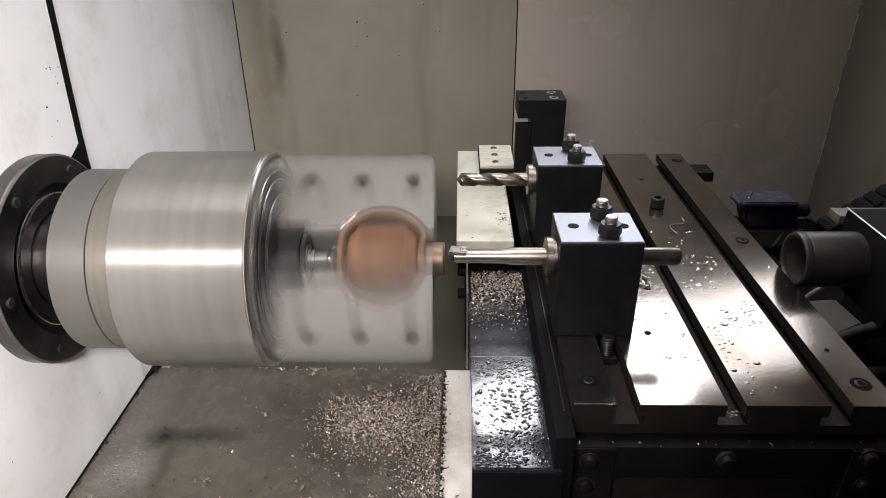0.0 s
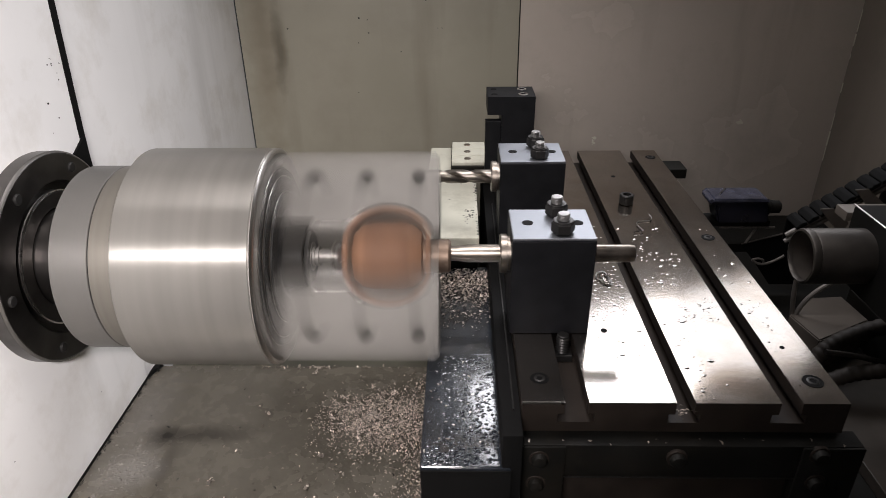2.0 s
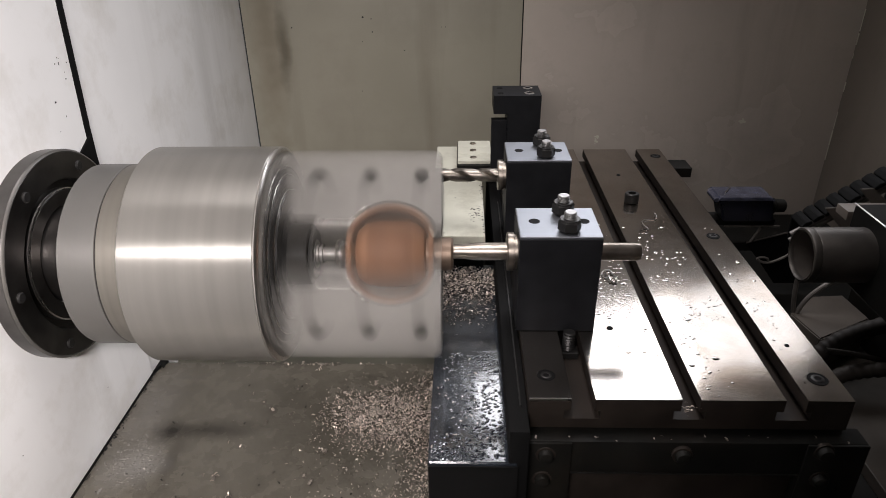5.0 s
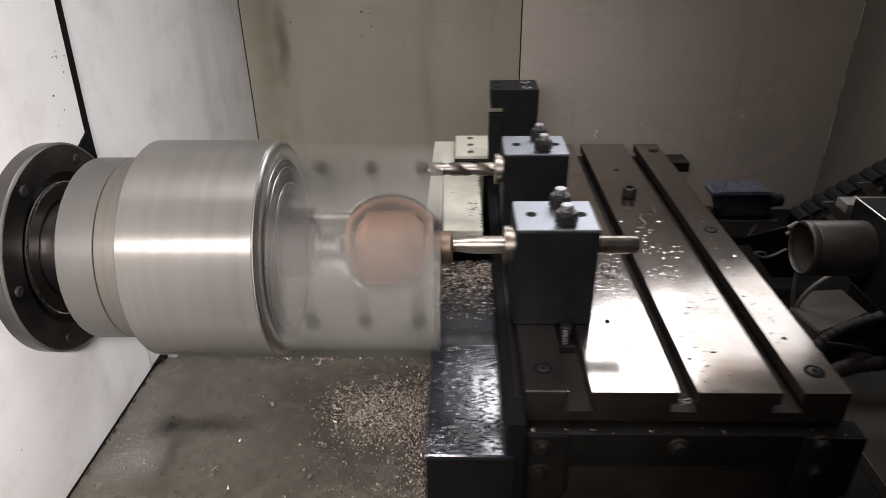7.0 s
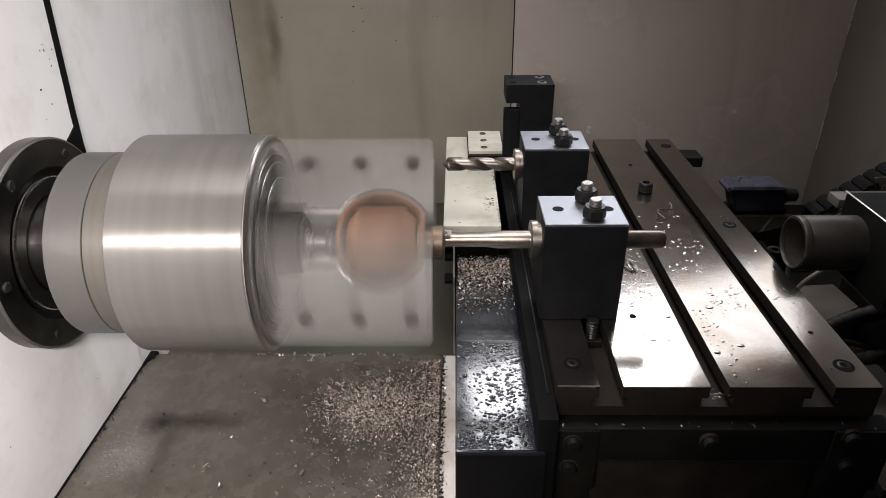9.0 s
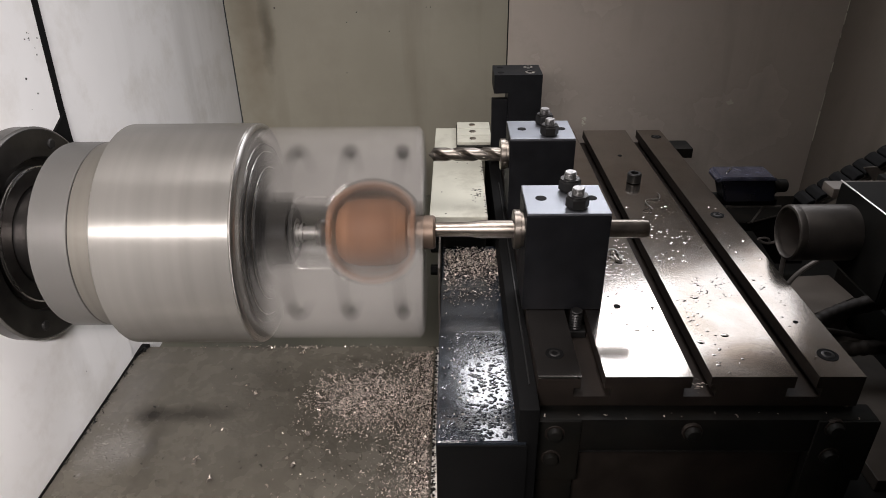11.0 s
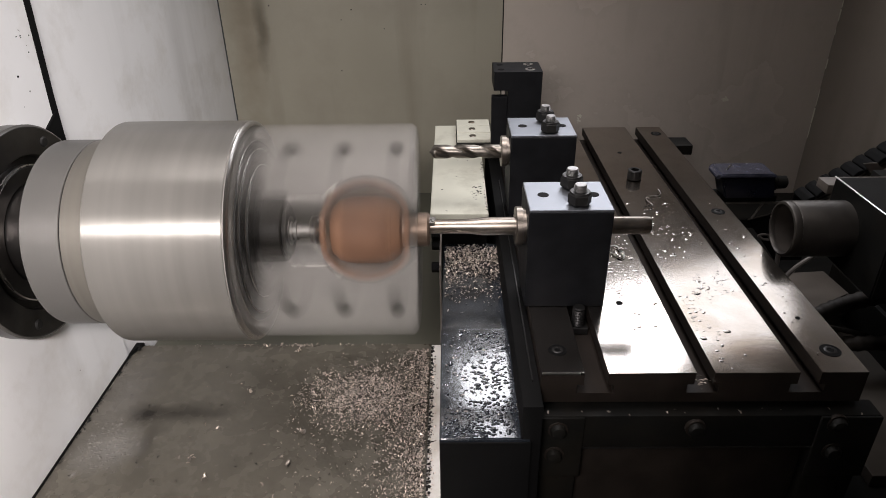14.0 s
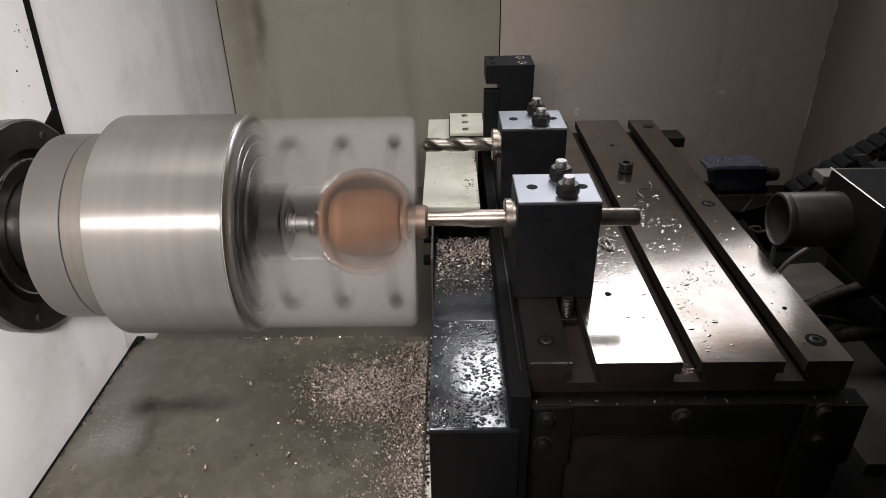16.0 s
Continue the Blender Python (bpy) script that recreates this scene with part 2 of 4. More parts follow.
QUILL = material("dull_quill_steel", (0.060, 0.054, 0.048), 0.46, 0.75, 0.2, 40, 0.05, 300)
LID = material("sheen_blue_lid", (0.05, 0.052, 0.075), 0.25, 0, 0.4, 60, 0.4, 120, coat=0.8)
PIPE = material("dull_grey_pipe", (0.17, 0.155, 0.14), 0.45, 0.3, 0.2, 60)
BLUE = material("dark_blue_box", (0.006, 0.007, 0.016), 0.3, 0, 0.2, 50, 0.3, 90, coat=0.6)
HOSE = material("grey_hose", (0.04, 0.034, 0.029), 0.6, 0, 0.2, 60, spec=0.25)
WATER = material("coolant_on_steel", (0.46, 0.425, 0.39), 0.06, 0.97, 0.05, 80)
WET = material("wet_film", (0.30, 0.28, 0.25), 0.10, 0.7, 0.2, 80)

# ---- mesh helpers ----


def box(x0, x1, y0, y1, z0, z1, bevel=0.0, bm=None):
    bm = bm or bmesh.new()
    vs = [bm.verts.new((x, y, z)) for x in (x0, x1) for y in (y0, y1) for z in (z0, z1)]
    fs = [bm.faces.new([vs[i] for i in q]) for q in ((0, 1, 3, 2), (4, 6, 7, 5), (0, 4, 5, 1), (2, 3, 7, 6), (0, 2, 6, 4), (1, 5, 7, 3))]
    if bevel:
        edges = list({e for f in fs for e in f.edges})
        bmesh.ops.bevel(bm, geom=edges, offset=bevel, segments=2, affect="EDGES", profile=0.6)
    return bm


def prism(outline, a0, a1, axis="y", bm=None, bevel=0.0):
    """An outline in the two other axes (x z, y z or x y), drawn out along an axis."""
    bm = bm or bmesh.new()

    def at(u, v, a):
        return {"x": (a, u, v), "y": (u, a, v), "z": (u, v, a)}[axis]
    lo = [bm.verts.new(at(u, v, a0)) for u, v in outline]
    hi = [bm.verts.new(at(u, v, a1)) for u, v in outline]
    fs = [bm.faces.new(lo), bm.faces.new(hi[::-1])]
    for i in range(len(outline)):
        j = (i + 1) % len(outline)
        fs.append(bm.faces.new((lo[j], lo[i], hi[i], hi[j])))
    bmesh.ops.recalc_face_normals(bm, faces=fs)
    if bevel:
        bmesh.ops.bevel(bm, geom=list({e for f in fs for e in f.edges}), offset=bevel, segments=2, affect="EDGES")
    return bm


def turned(profile, centre, axis="x", seg=64, bm=None, sides=0):
    """A closed profile of (along, radius) turned about an axis through centre."""
    bm = bm or bmesh.new()
    seg = sides or seg
    cx, cy, cz = centre
    rings = []
    for a, r in profile:
        ring = []
        for k in range(seg):
            c, s = math.cos(2 * math.pi * k / seg), math.sin(2 * math.pi * k / seg)
            p = {"x": (a, cy + r * c, cz + r * s), "y": (cx + r * c, a, cz + r * s), "z": (cx + r * c, cy + r * s, a)}[axis]
            ring.append(bm.verts.new(p))
        rings.append(ring)
    for p, q in zip(rings, rings[1:]):
        for k in range(seg):
            bm.faces.new((p[k], p[(k + 1) % seg], q[(k + 1) % seg], q[k]))
    for ring in (rings[0], rings[-1]):
        bm.faces.new(ring)
    bmesh.ops.recalc_face_normals(bm, faces=bm.faces[:])
    return bm


def hoop(profile, centre, axis="x", seg=64):
    """A closed section of (along, radius) turned about an axis: an open ring."""
    bm = bmesh.new()
    cx, cy, cz = centre
    rings = []
    for a, r in profile:
        turns = [(r * math.cos(2 * math.pi * k / seg), r * math.sin(2 * math.pi * k / seg)) for k in range(seg)]
        rings.append([bm.verts.new({"x": (a, cy + c, cz + d), "y": (cx + c, a, cz + d), "z": (cx + c, cy + d, a)}[axis]) for c, d in turns])
    for p, q in zip(rings, rings[1:] + rings[:1]):
        for k in range(seg):
            bm.faces.new((p[k], p[(k + 1) % seg], q[(k + 1) % seg], q[k]))
    bmesh.ops.recalc_face_normals(bm, faces=bm.faces[:])
    return bm


def rod(a0, a1, r, centre, axis="x", seg=32, edge=0.0008, bm=None, sides=0):
    return turned([(a0, r - edge), (a0 + edge, r), (a1 - edge, r), (a1, r - edge)], centre, axis, seg, bm, sides)


def tube(points, r, seg=10, bm=None, rib=0.0):
    """A round hose along points."""
    bm = bm or bmesh.new()
    rings = []
    pts = [Vector(p) for p in points]
    for i, p in enumerate(pts):
        d = (pts[min(i + 1, len(pts) - 1)] - pts[max(i - 1, 0)]).normalized()
        u = d.orthogonal().normalized() if i == 0 else (u - d * u.dot(d)).normalized()
        v = d.cross(u)
        rings.append([bm.verts.new(p + r * (1 + rib * (i % 4 // 2)) * (math.cos(2 * math.pi * k / seg) * u + math.sin(2 * math.pi * k / seg) * v)) for k in range(seg)])
    for p, q in zip(rings, rings[1:]):
        for k in range(seg):
            bm.faces.new((p[k], p[(k + 1) % seg], q[(k + 1) % seg], q[k]))
    bm.faces.new(rings[0]), bm.faces.new(rings[-1])
    bmesh.ops.recalc_face_normals(bm, faces=bm.faces[:])
    return bm


def curve_points(a, b, c, d, n=16):
    a, b, c, d = Vector(a), Vector(b), Vector(c), Vector(d)
    return [(1 - s) ** 3 * a + 3 * (1 - s) ** 2 * s * b + 3 * (1 - s) * s * s * c + s ** 3 * d for s in (k / n for k in range(n + 1))]


BASES = {}


def thing(name, base, label, category, group="", kind=""):
    ob = new(name)
    ob.empty_display_size = 0.02
    ob.location = base
    BASES[ob.name] = Vector(base)
    return tagged(ob, label, category, group, kind)


def part(name, bm, material, parent=None, label="", smooth=True, base=None):
    """One mesh, given in world places, as a part of a thing or of a part."""
    me = bpy.data.meshes.new(name)
    if parent is not None:
        top = parent
        while top.parent:
            top = top.parent
        base = BASES[top.name]
    base = base or Vector((0, 0, 0))
    bmesh.ops.translate(bm, verts=bm.verts, vec=-base)
    bm.to_mesh(me)
    bm.free()
    me.materials.append(material)
    for p in me.polygons:
        p.use_smooth = smooth
    if smooth:
        me.set_sharp_from_angle(angle=radians(35))
    ob = new(name, me)
    if parent is not None:
        ob.parent = parent
    else:
        ob.location = base
    if label:
        tagged(ob, label)
    return ob


def structure(name, bm, material, label, category, smooth=False):
    return tagged(part(name, bm, material, None, "", smooth), label, category, "", "structure")


AXIS_Y, AXIS_Z = 0.024, 0.0635
RIDES, SPINS = [], []


def rides(ob):
    RIDES.append(ob)
    return ob


# ---- enclosure ----
JOINT = [(0.1155, 0.10), (0.1178, 0.15), (0.1258, 0.25), (0.1715, 0.80)]  # y and z of the leaning joint's middle
structure("wall_left", prism([(-0.95, -0.30), (0.1155, -0.30)] + JOINT + [(-0.95, 0.80)], -0.43, -0.400, "x"), WHITE, "white enamelled sheet wall of the headstock side", "wall")
structure("wall_left_rear", prism([(0.1156, -0.30)] + [(y + 0.0001, z) for y, z in JOINT] + [(0.625, 0.80), (0.625, -0.30)], -0.43, -0.402, "x"), WHITE, "white enamelled sheet wall behind a dark joint", "wall")
structure("joint", prism([(y - 0.0046, z) for y, z in JOINT] + [(y + 0.0046, z) for y, z in reversed(JOINT)], -0.4022, -0.3994, "x"), BLACK, "open black joint between two wall sheets", "joint")
structure("joint_edge", prism([(y + 0.0048, z) for y, z in JOINT] + [(y + 0.0060, z) for y, z in reversed(JOINT)], -0.4022, -0.4010, "x"), HUB, "grey worn edge beside the joint", "joint")
structure("gap_cover", prism([(0.118, 0.142), (0.1195, 0.095), (0.060, 0.095), (0.088, 0.128)], -0.3999, -0.3980, "x"), BLACK, "dark gap at the foot of the wall joint", "flap")
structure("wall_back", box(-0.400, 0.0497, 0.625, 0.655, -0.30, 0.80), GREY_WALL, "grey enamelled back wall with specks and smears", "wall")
structure("wall_back_right", box(0.0517, 0.5825, 0.6237, 0.655, -0.30, 0.80), GREY_WALL_LIGHTENED, "grey enamelled back wall sheet with pale chips", "wall")
structure("wall_seam", box(0.0497, 0.0517, 0.6265, 0.655, -0.30, 0.80), DARK, "dark seam between two back wall sheets", "joint")
# Broken pale strips stand in for the corner edge catching light.
lit_strips = bmesh.new()
for z0, z1, w in ((-0.072, -0.048, 0.0011), (-0.046, -0.020, 0.0016), (-0.017, 0.012, 0.0009), (0.046, 0.062, 0.0012), (0.100, 0.108, 0.0008), (0.121, 0.139, 0.0014), (0.142, 0.176, 0.0010), (0.19, 0.24, 0.0012)):
    box(0.5829 - w, 0.5829, 0.6234 - w, 0.6234, z0, z1, 0.0, lit_strips)
structure("corner_glint", lit_strips, PALE, "thin pale strips painting the wall corner's lit edge", "trim")
structure("wall_right", box(0.583, 0.62, -0.95, 0.655, -0.30, 0.80), GREY_WALL_SHADED, "grey enamelled side wall of the enclosure", "wall")
# Unseen front and ceiling, added to close the box against outside light.
structure("unseen_front", box(-0.43, 0.62, -0.98, -0.95, -0.30, 0.80), DARK, "unseen dark front closing the enclosure", "wall")
structure("ceiling", box(-0.43, 0.62, -0.98, 0.655, 0.80, 0.83), DARK, "unseen dark top closing the enclosure", "ceiling")
structure("floor", box(-0.43, 0.62, -0.98, 0.655, -0.33, -0.30), DARK, "dark bottom of the machine", "floor")
structure("tray", box(-0.400, -0.0580, -0.95, 0.1365, -0.165, -0.143), TRAY, "oily grey sheet metal chip tray with stains, dark patches and painted sheen", "tray")
structure("tray_rear", box(-0.400, -0.020, 0.1402, 0.625, -0.30, -0.172), TRAY_REAR, "lower rear sheet of the chip tray", "tray")
# Dark strip put in for the shaded gap behind the tray's rear edge.
structure("tray_shade_strip", box(-0.400, -0.0580, 0.1367, 0.1400, -0.30, -0.146), DARK, "dark strip painting the shaded gap behind the chip tray", "tray")
structure("tray_joint", box(-0.3999, -0.3984, -0.95, 0.1365, -0.1429, -0.1412), BLACK, "dark joint between tray and white wall", "joint")
structure("corner_gap", prism([(-0.3983, 0.114), (-0.3983, 0.1363), (-0.3895, 0.1363), (-0.3935, 0.128)], -0.1427, -0.1385, "z"), BLACK, "black wedge filling the dark gap in the tray corner", "joint")
structure("bed_edge", box(-0.0575, -0.0205, -0.95, 0.1365, -0.29, -0.1440, 0.001), BED, "pale painted edge of the lathe bed", "machine bed")
structure("bed_right", box(0.345, 0.5815, -0.05, 0.245, -0.1655, -0.152, 0.001), BED_SHEET, "brown grey oily sheet at the end of the bed", "machine bed")
structure("bed", box(-0.0200, 0.5815, -0.95, 0.60, -0.29, -0.166), DARK, "dark oily bed of the lathe", "machine bed")

# ---- headstock flange, fixed to the left wall ----
flange = thing("spindle_flange", (-0.400, AXIS_Y, AXIS_Z), "dark steel flange bolted to the white wall round the spindle", "flange")
C = (0, AXIS_Y, AXIS_Z)
part("ring", hoop([(-0.400, 0.0908), (-0.3885, 0.0908), (-0.3862, 0.0885), (-0.3862, 0.0665), (-0.3875, 0.0655), (-0.3945, 0.065), (-0.397, 0.05), (-0.400, 0.05)], C, seg=96), FLANGE, flange)
part("inner_ring", hoop([(-0.3995, 0.058), (-0.390, 0.058), (-0.388, 0.056), (-0.388, 0.044), (-0.3995, 0.044)], C, seg=80), FLANGE, flange, "dark inner ring")
# Brighter rings paint the highlights on the flange's bevelled edges.
part("outer_glint", hoop([(-0.3882, 0.0905), (-0.3878, 0.0911), (-0.3866, 0.0902), (-0.3861, 0.0893), (-0.3868, 0.0888)], C, seg=96), HUB, flange, "brighter outer ring painting the edge highlight")
part("inner_glint", hoop([(-0.3885, 0.0583), (-0.3877, 0.0583), (-0.3874, 0.0574), (-0.3880, 0.0570)], C, seg=80), STEEL, flange, "brighter inner ring painting the edge highlight")
for k in range(6):
    a = radians(118 + 60 * k)
    c = (0, AXIS_Y + 0.0785 * math.cos(a), AXIS_Z + 0.0785 * math.sin(a))
    part("bolt", rod(-0.388, -0.3845, 0.0045, c, seg=20), NUT, flange, "dark socket bolt")

# ---- chuck, turning ----
chuck = thing("chuck", (-0.25, AXIS_Y, AXIS_Z), "large turned steel chuck body, spinning", "chuck")
SPINS.append(chuck)
part("neck", rod(-0.40, -0.345, 0.042, C, seg=64), FLANGE, chuck, "dark spindle neck")
part("hub", turned([(-0.356, 0.0745), (-0.3535, 0.078), (-0.3252, 0.078), (-0.3247, 0.0775)], C, seg=128), HUB, chuck, "grey hub ring")
part("groove", rod(-0.3249, -0.3238, 0.0770, C, seg=96, edge=0.0001), BLACK, chuck, "dark groove")
part("ring", turned([(-0.3240, 0.0775), (-0.3236, 0.078), (-0.306, 0.0785), (-0.3045, 0.0800), (-0.299, 0.0800)], C, seg=128), HUB2, chuck, "tan stained ring")
part("body", turned([(-0.3012, 0.0905), (-0.2998, 0.0925), (-0.1990, 0.0925), (-0.1962, 0.0905), (-0.1955, 0.0890), (-0.1955, 0.06)], C, seg=128), TURNED, chuck, "bright turned steel drum with a bevelled rim")
# Rim and step rings in brighter steel paint the lit edges.
part("rim", hoop([(-0.1985, 0.0918), (-0.1972, 0.0924), (-0.1958, 0.0906), (-0.1952, 0.0885), (-0.1960, 0.0880)], C, seg=128), STEEL, chuck, "bevelled rim, brightened for its highlight")
# The face's steel is darkened to carry its shade.
part("face", turned([(-0.197, 0.0868), (-0.1956, 0.0862), (-0.1956, 0.0760), (-0.1940, 0.0752), (-0.1940, 0.0690), (-0.1925, 0.0682), (-0.1925, 0.0560), (-0.1905, 0.0550), (-0.1905, 0.02)], C, seg=128), SHADED_FACE, chuck, "stepped end face, darkened for its shade")
for a, r in ((-0.1958, 0.0764), (-0.1942, 0.0694), (-0.1927, 0.0563)):
    part("step_edge", hoop([(a, r), (a + 0.0004, r + 0.0003), (a + 0.0008, r - 0.0002), (a + 0.0004, r - 0.0006)], C, seg=128), STEEL, chuck, "thin bright step edge")
for k in range(6):
    a = radians(30 + 60 * k)
    part("bolt", rod(-0.1960, -0.1925, 0.0050, (0, AXIS_Y + 0.081 * math.cos(a), AXIS_Z + 0.081 * math.sin(a)), seg=20), STEEL, chuck, "bright socket bolt")

# ---- fixture and workpiece, turning ----
fixture = thing("fixture", (-0.19, AXIS_Y, AXIS_Z), "spinning steel fixture of two drilled plates", "fixture")
SPINS.append(fixture)
CAVITY = [(-0.105 + 0.0415 * math.cos(radians(a)), 0.0415 * math.sin(radians(a))) for a in range(150, 19, -10)]
for s in (1, -1):
    half = [(-0.190, 0.0275), (-0.1695, 0.0275), (-0.1695, 0.021), (-0.1415, 0.021)] + CAVITY + [(-0.066, 0.0165), (-0.0615, 0.0165), (-0.0615, 0.083), (-0.065, 0.0865), (-0.190, 0.0865)]
    plate = part("plate", prism([(x, AXIS_Z + s * z) for x, z in half], AXIS_Y - 0.022, AXIS_Y + 0.022, "y"), FIXTURE, fixture, smooth=False)
    for x in (-0.166, -0.1225, -0.079):
        for e in (1, -1):
            part("hole", rod(AXIS_Y + e * 0.0222 - 0.001, AXIS_Y + e * 0.0222 + 0.0005, 0.0060, (x, 0, AXIS_Z + s * 0.066), "y", 20, 0.0002), BLACK, plate, "dark drilled hole")
    # Steel beads added for the glints along the cavity's edge.
    worn = [(-0.1685, 0.0212), (-0.1418, 0.0212)] + CAVITY[:4]
    for e in (1, -1):
        edge_line = [(x, AXIS_Y + e * 0.0218, AXIS_Z + s * (z + 0.0004)) for x, z in worn]
        part("glint_bead", tube(edge_line, 0.0008, 6), STEEL, plate, "bright steel bead for the cavity edge's glint")
part("jaw", turned([(-0.1905, 0.0265), (-0.1745, 0.0265), (-0.1735, 0.0255), (-0.1735, 0.0215), (-0.1705, 0.0205), (-0.1705, 0.010)], C, seg=48), DARK, fixture, "dark round clamping head")
part("screw", turned([(-0.1735, 0.0125), (-0.170, 0.0125), (-0.170, 0.0085), (-0.168, 0.0085), (-0.168, 0.0070), (-0.1665, 0.0070), (-0.1665, 0.0085), (-0.1645, 0.0085), (-0.1645, 0.0062), (-0.146, 0.0062)], C, seg=32), FIXTURE, fixture, "grey clamping screw with a grooved neck")
part("collar", turned([(-0.1535, 0.0095), (-0.1525, 0.0118), (-0.1480, 0.0128), (-0.1440, 0.0105), (-0.1425, 0.0085)], C, seg=32), STEEL, fixture, "bright collar")
work = thing("workpiece", (-0.105, AXIS_Y, AXIS_Z), "round raw bronze casting held in the fixture", "casting")
SPINS.append(work)
part("body", turned([(-0.1355, 0.0120), (-0.1335, 0.0205), (-0.1270, 0.0262), (-0.1160, 0.0285), (-0.094, 0.0285), (-0.0830, 0.0262), (-0.0765, 0.0205), (-0.0745, 0.0120)], C, seg=56), BRASS, work, "raw bronze barrel body")
for s in (1, -1):
    # Dark boxes paint the casting's shaded bands, the upper one under the rim.
    part("recess", box(-0.124, -0.086, AXIS_Y + s * 0.0262 - 0.0030, AXIS_Y + s * 0.0262 + 0.0030, AXIS_Z - 0.0105, AXIS_Z - 0.0015, 0.001), SHADED_BRONZE, work, "dark band painting a shaded recess")
    part("rib", box(-0.127, -0.083, AXIS_Y + s * 0.0270 - 0.004, AXIS_Y + s * 0.0270 + 0.004, AXIS_Z, AXIS_Z + 0.0085, 0.0015), BRASS, work, "raised cast rib")
    part("groove", box(-0.122, -0.088, AXIS_Y + s * 0.0240 - 0.0030, AXIS_Y + s * 0.0240 + 0.0030, AXIS_Z + 0.0105, AXIS_Z + 0.0165, 0.001), SHADED_BRONZE, work, "dark band painting the shade under the rim")
part("boss", turned([(-0.075, 0.0145), (-0.054, 0.0145), (-0.052, 0.013), (-0.052, 0.0095), (-0.072, 0.0095)], C, seg=40), BOSS, work, "dull bronze boss with a bored hole")
for s in (1, -1):
    part("rim", hoop([(AXIS_Y + s * 0.021, 0.0372), (AXIS_Y + s * 0.0245, 0.0372), (AXIS_Y + s * 0.0250, 0.0365), (AXIS_Y + s * 0.0250, 0.0335), (AXIS_Y + s * 0.021, 0.033)], (-0.105, 0, AXIS_Z), "y", 48), BRASS, work, "round bronze rim")

# ---- slide table ----
table = rides(thing("slide_table", (0.125, 0.19, -0.04), "ground cast iron slide table with three T-slots, wet", "machine table"))
SLOTS = ((0.0365, 0.0545), (0.1195, 0.1335), (0.1965, 0.2125))
outline = [(0.004, -0.028), (0.247, -0.028), (0.247, 0.0)]
for a, b in reversed(SLOTS):
    w = 0.005
    outline += [(b, 0.0), (b, -0.011), (b + w, -0.011), (b + w, -0.019), (a - w, -0.019), (a - w, -0.011), (a, -0.011), (a, 0.0)]
outline += [(0.004, 0.0)]
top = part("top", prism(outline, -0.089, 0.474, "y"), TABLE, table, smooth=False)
# Front, sides and slots: oily brown, darkened further to carry their shade.
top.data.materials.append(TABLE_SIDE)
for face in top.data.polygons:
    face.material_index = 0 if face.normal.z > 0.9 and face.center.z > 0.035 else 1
# Bright steel strip paints the thin highlight on the front edge.
part("front_glint", box(0.0045, 0.0365, -0.0893, -0.0878, -0.0015, 0.0003), STEEL, table, "bright strip for the front edge's highlight", smooth=False)
part("saddle", box(0.012, 0.25, -0.080, 0.46, -0.125, -0.028, 0.002), TABLE_SIDE, table, "dark brown saddle under the table")
part("apron", box(-0.006, 0.262, -0.098, -0.080, -0.066, -0.034, 0.0015), DARK, table, "black front plate")
for x0, x1 in ((-0.006, 0.038), (0.216, 0.262)):
    part("end_plate", box(x0, x1, -0.1005, -0.0982, -0.096, -0.034, 0.001), DARK, table, "black bolted end plate")
    part("leg", box(x0 + 0.004, x1 - 0.002, -0.096, -0.080, -0.160, -0.0665, 0.001), DARK, table, "dark leg under the end plate")
part("lower_panel", box(0.0365, 0.2175, -0.088, -0.0805, -0.160, -0.0665, 0.001), TABLE_SIDE, table, "brown oily recessed panel")
part("panel_edge", box(0.0385, 0.2155, -0.0990, -0.0983, -0.0668, -0.0655), NUT, table, "worn lower edge", smooth=False)
for x, z in ((0.018, -0.0455), (0.0165, -0.0710), (0.1225, -0.0445), (0.2285, -0.0400), (0.2315, -0.0680)):
    bolt = part("bolt", turned([(-0.0975, 0.0062), (-0.1035, 0.0062), (-0.1055, 0.0050), (-0.1060, 0.0030)], (x, 0, z), "y", 16), DARK, table, "dull domed bolt")
    part("washer", rod(-0.1012, -0.0980, 0.0078, (x, 0, z), "y", 20, 0.0003), TABLE_SIDE, bolt)
for x, y, r in ((0.232, 0.185, 0.0072), (0.231, -0.063, 0.0078), (0.234, 0.444, 0.0072), (0.02, -0.061, 0.0072)):
    hole = part("screw_hole", rod(-0.002, 0.0004, r, (x, y, 0), "z", 28, 0.0001), BLACK, table, "dark counterbored screw hole")
    part("screw", turned([(-0.001, r * 0.62), (0.0006, r * 0.62), (0.0009, r * 0.55), (0.0009, r * 0.36), (0.0003, r * 0.34)], (x, y, 0), "z", 20), NUT, hole, "socket screw")
for x, y, r in ((0.083, 0.005, 0.0032), (0.165, 0.369, 0.0028), (0.226, -0.019, 0.002)):
    part("pin_hole", rod(-0.001, 0.0004, r, (x, y, 0), "z", 16, 0.0001), BLACK, table)

# ---- tool blocks ----


def stud(x, y, z, parent):
    n = part("nut", rod(z + 0.0005, z + 0.0105, 0.0096, (x, y, 0), "z", edge=0.0014, sides=6), NUT, parent, "black hexagon nut")
    part("washer_face", rod(z + 0.0105, z + 0.0115, 0.0084, (x, y, 0), "z", 24, 0.0003), NUT, n)
    thread = [(z + 0.0105, 0.0050)]
    for k in range(5):
        thread += [(z + 0.0112 + 0.0011 * k, 0.0052), (z + 0.0117 + 0.0011 * k, 0.0044)]
    part("stud", turned(thread + [(z + 0.0168, 0.0050), (z + 0.0175, 0.0044)], (x, y, 0), "z", 20), BOSS_STEEL, n, "threaded stud end")


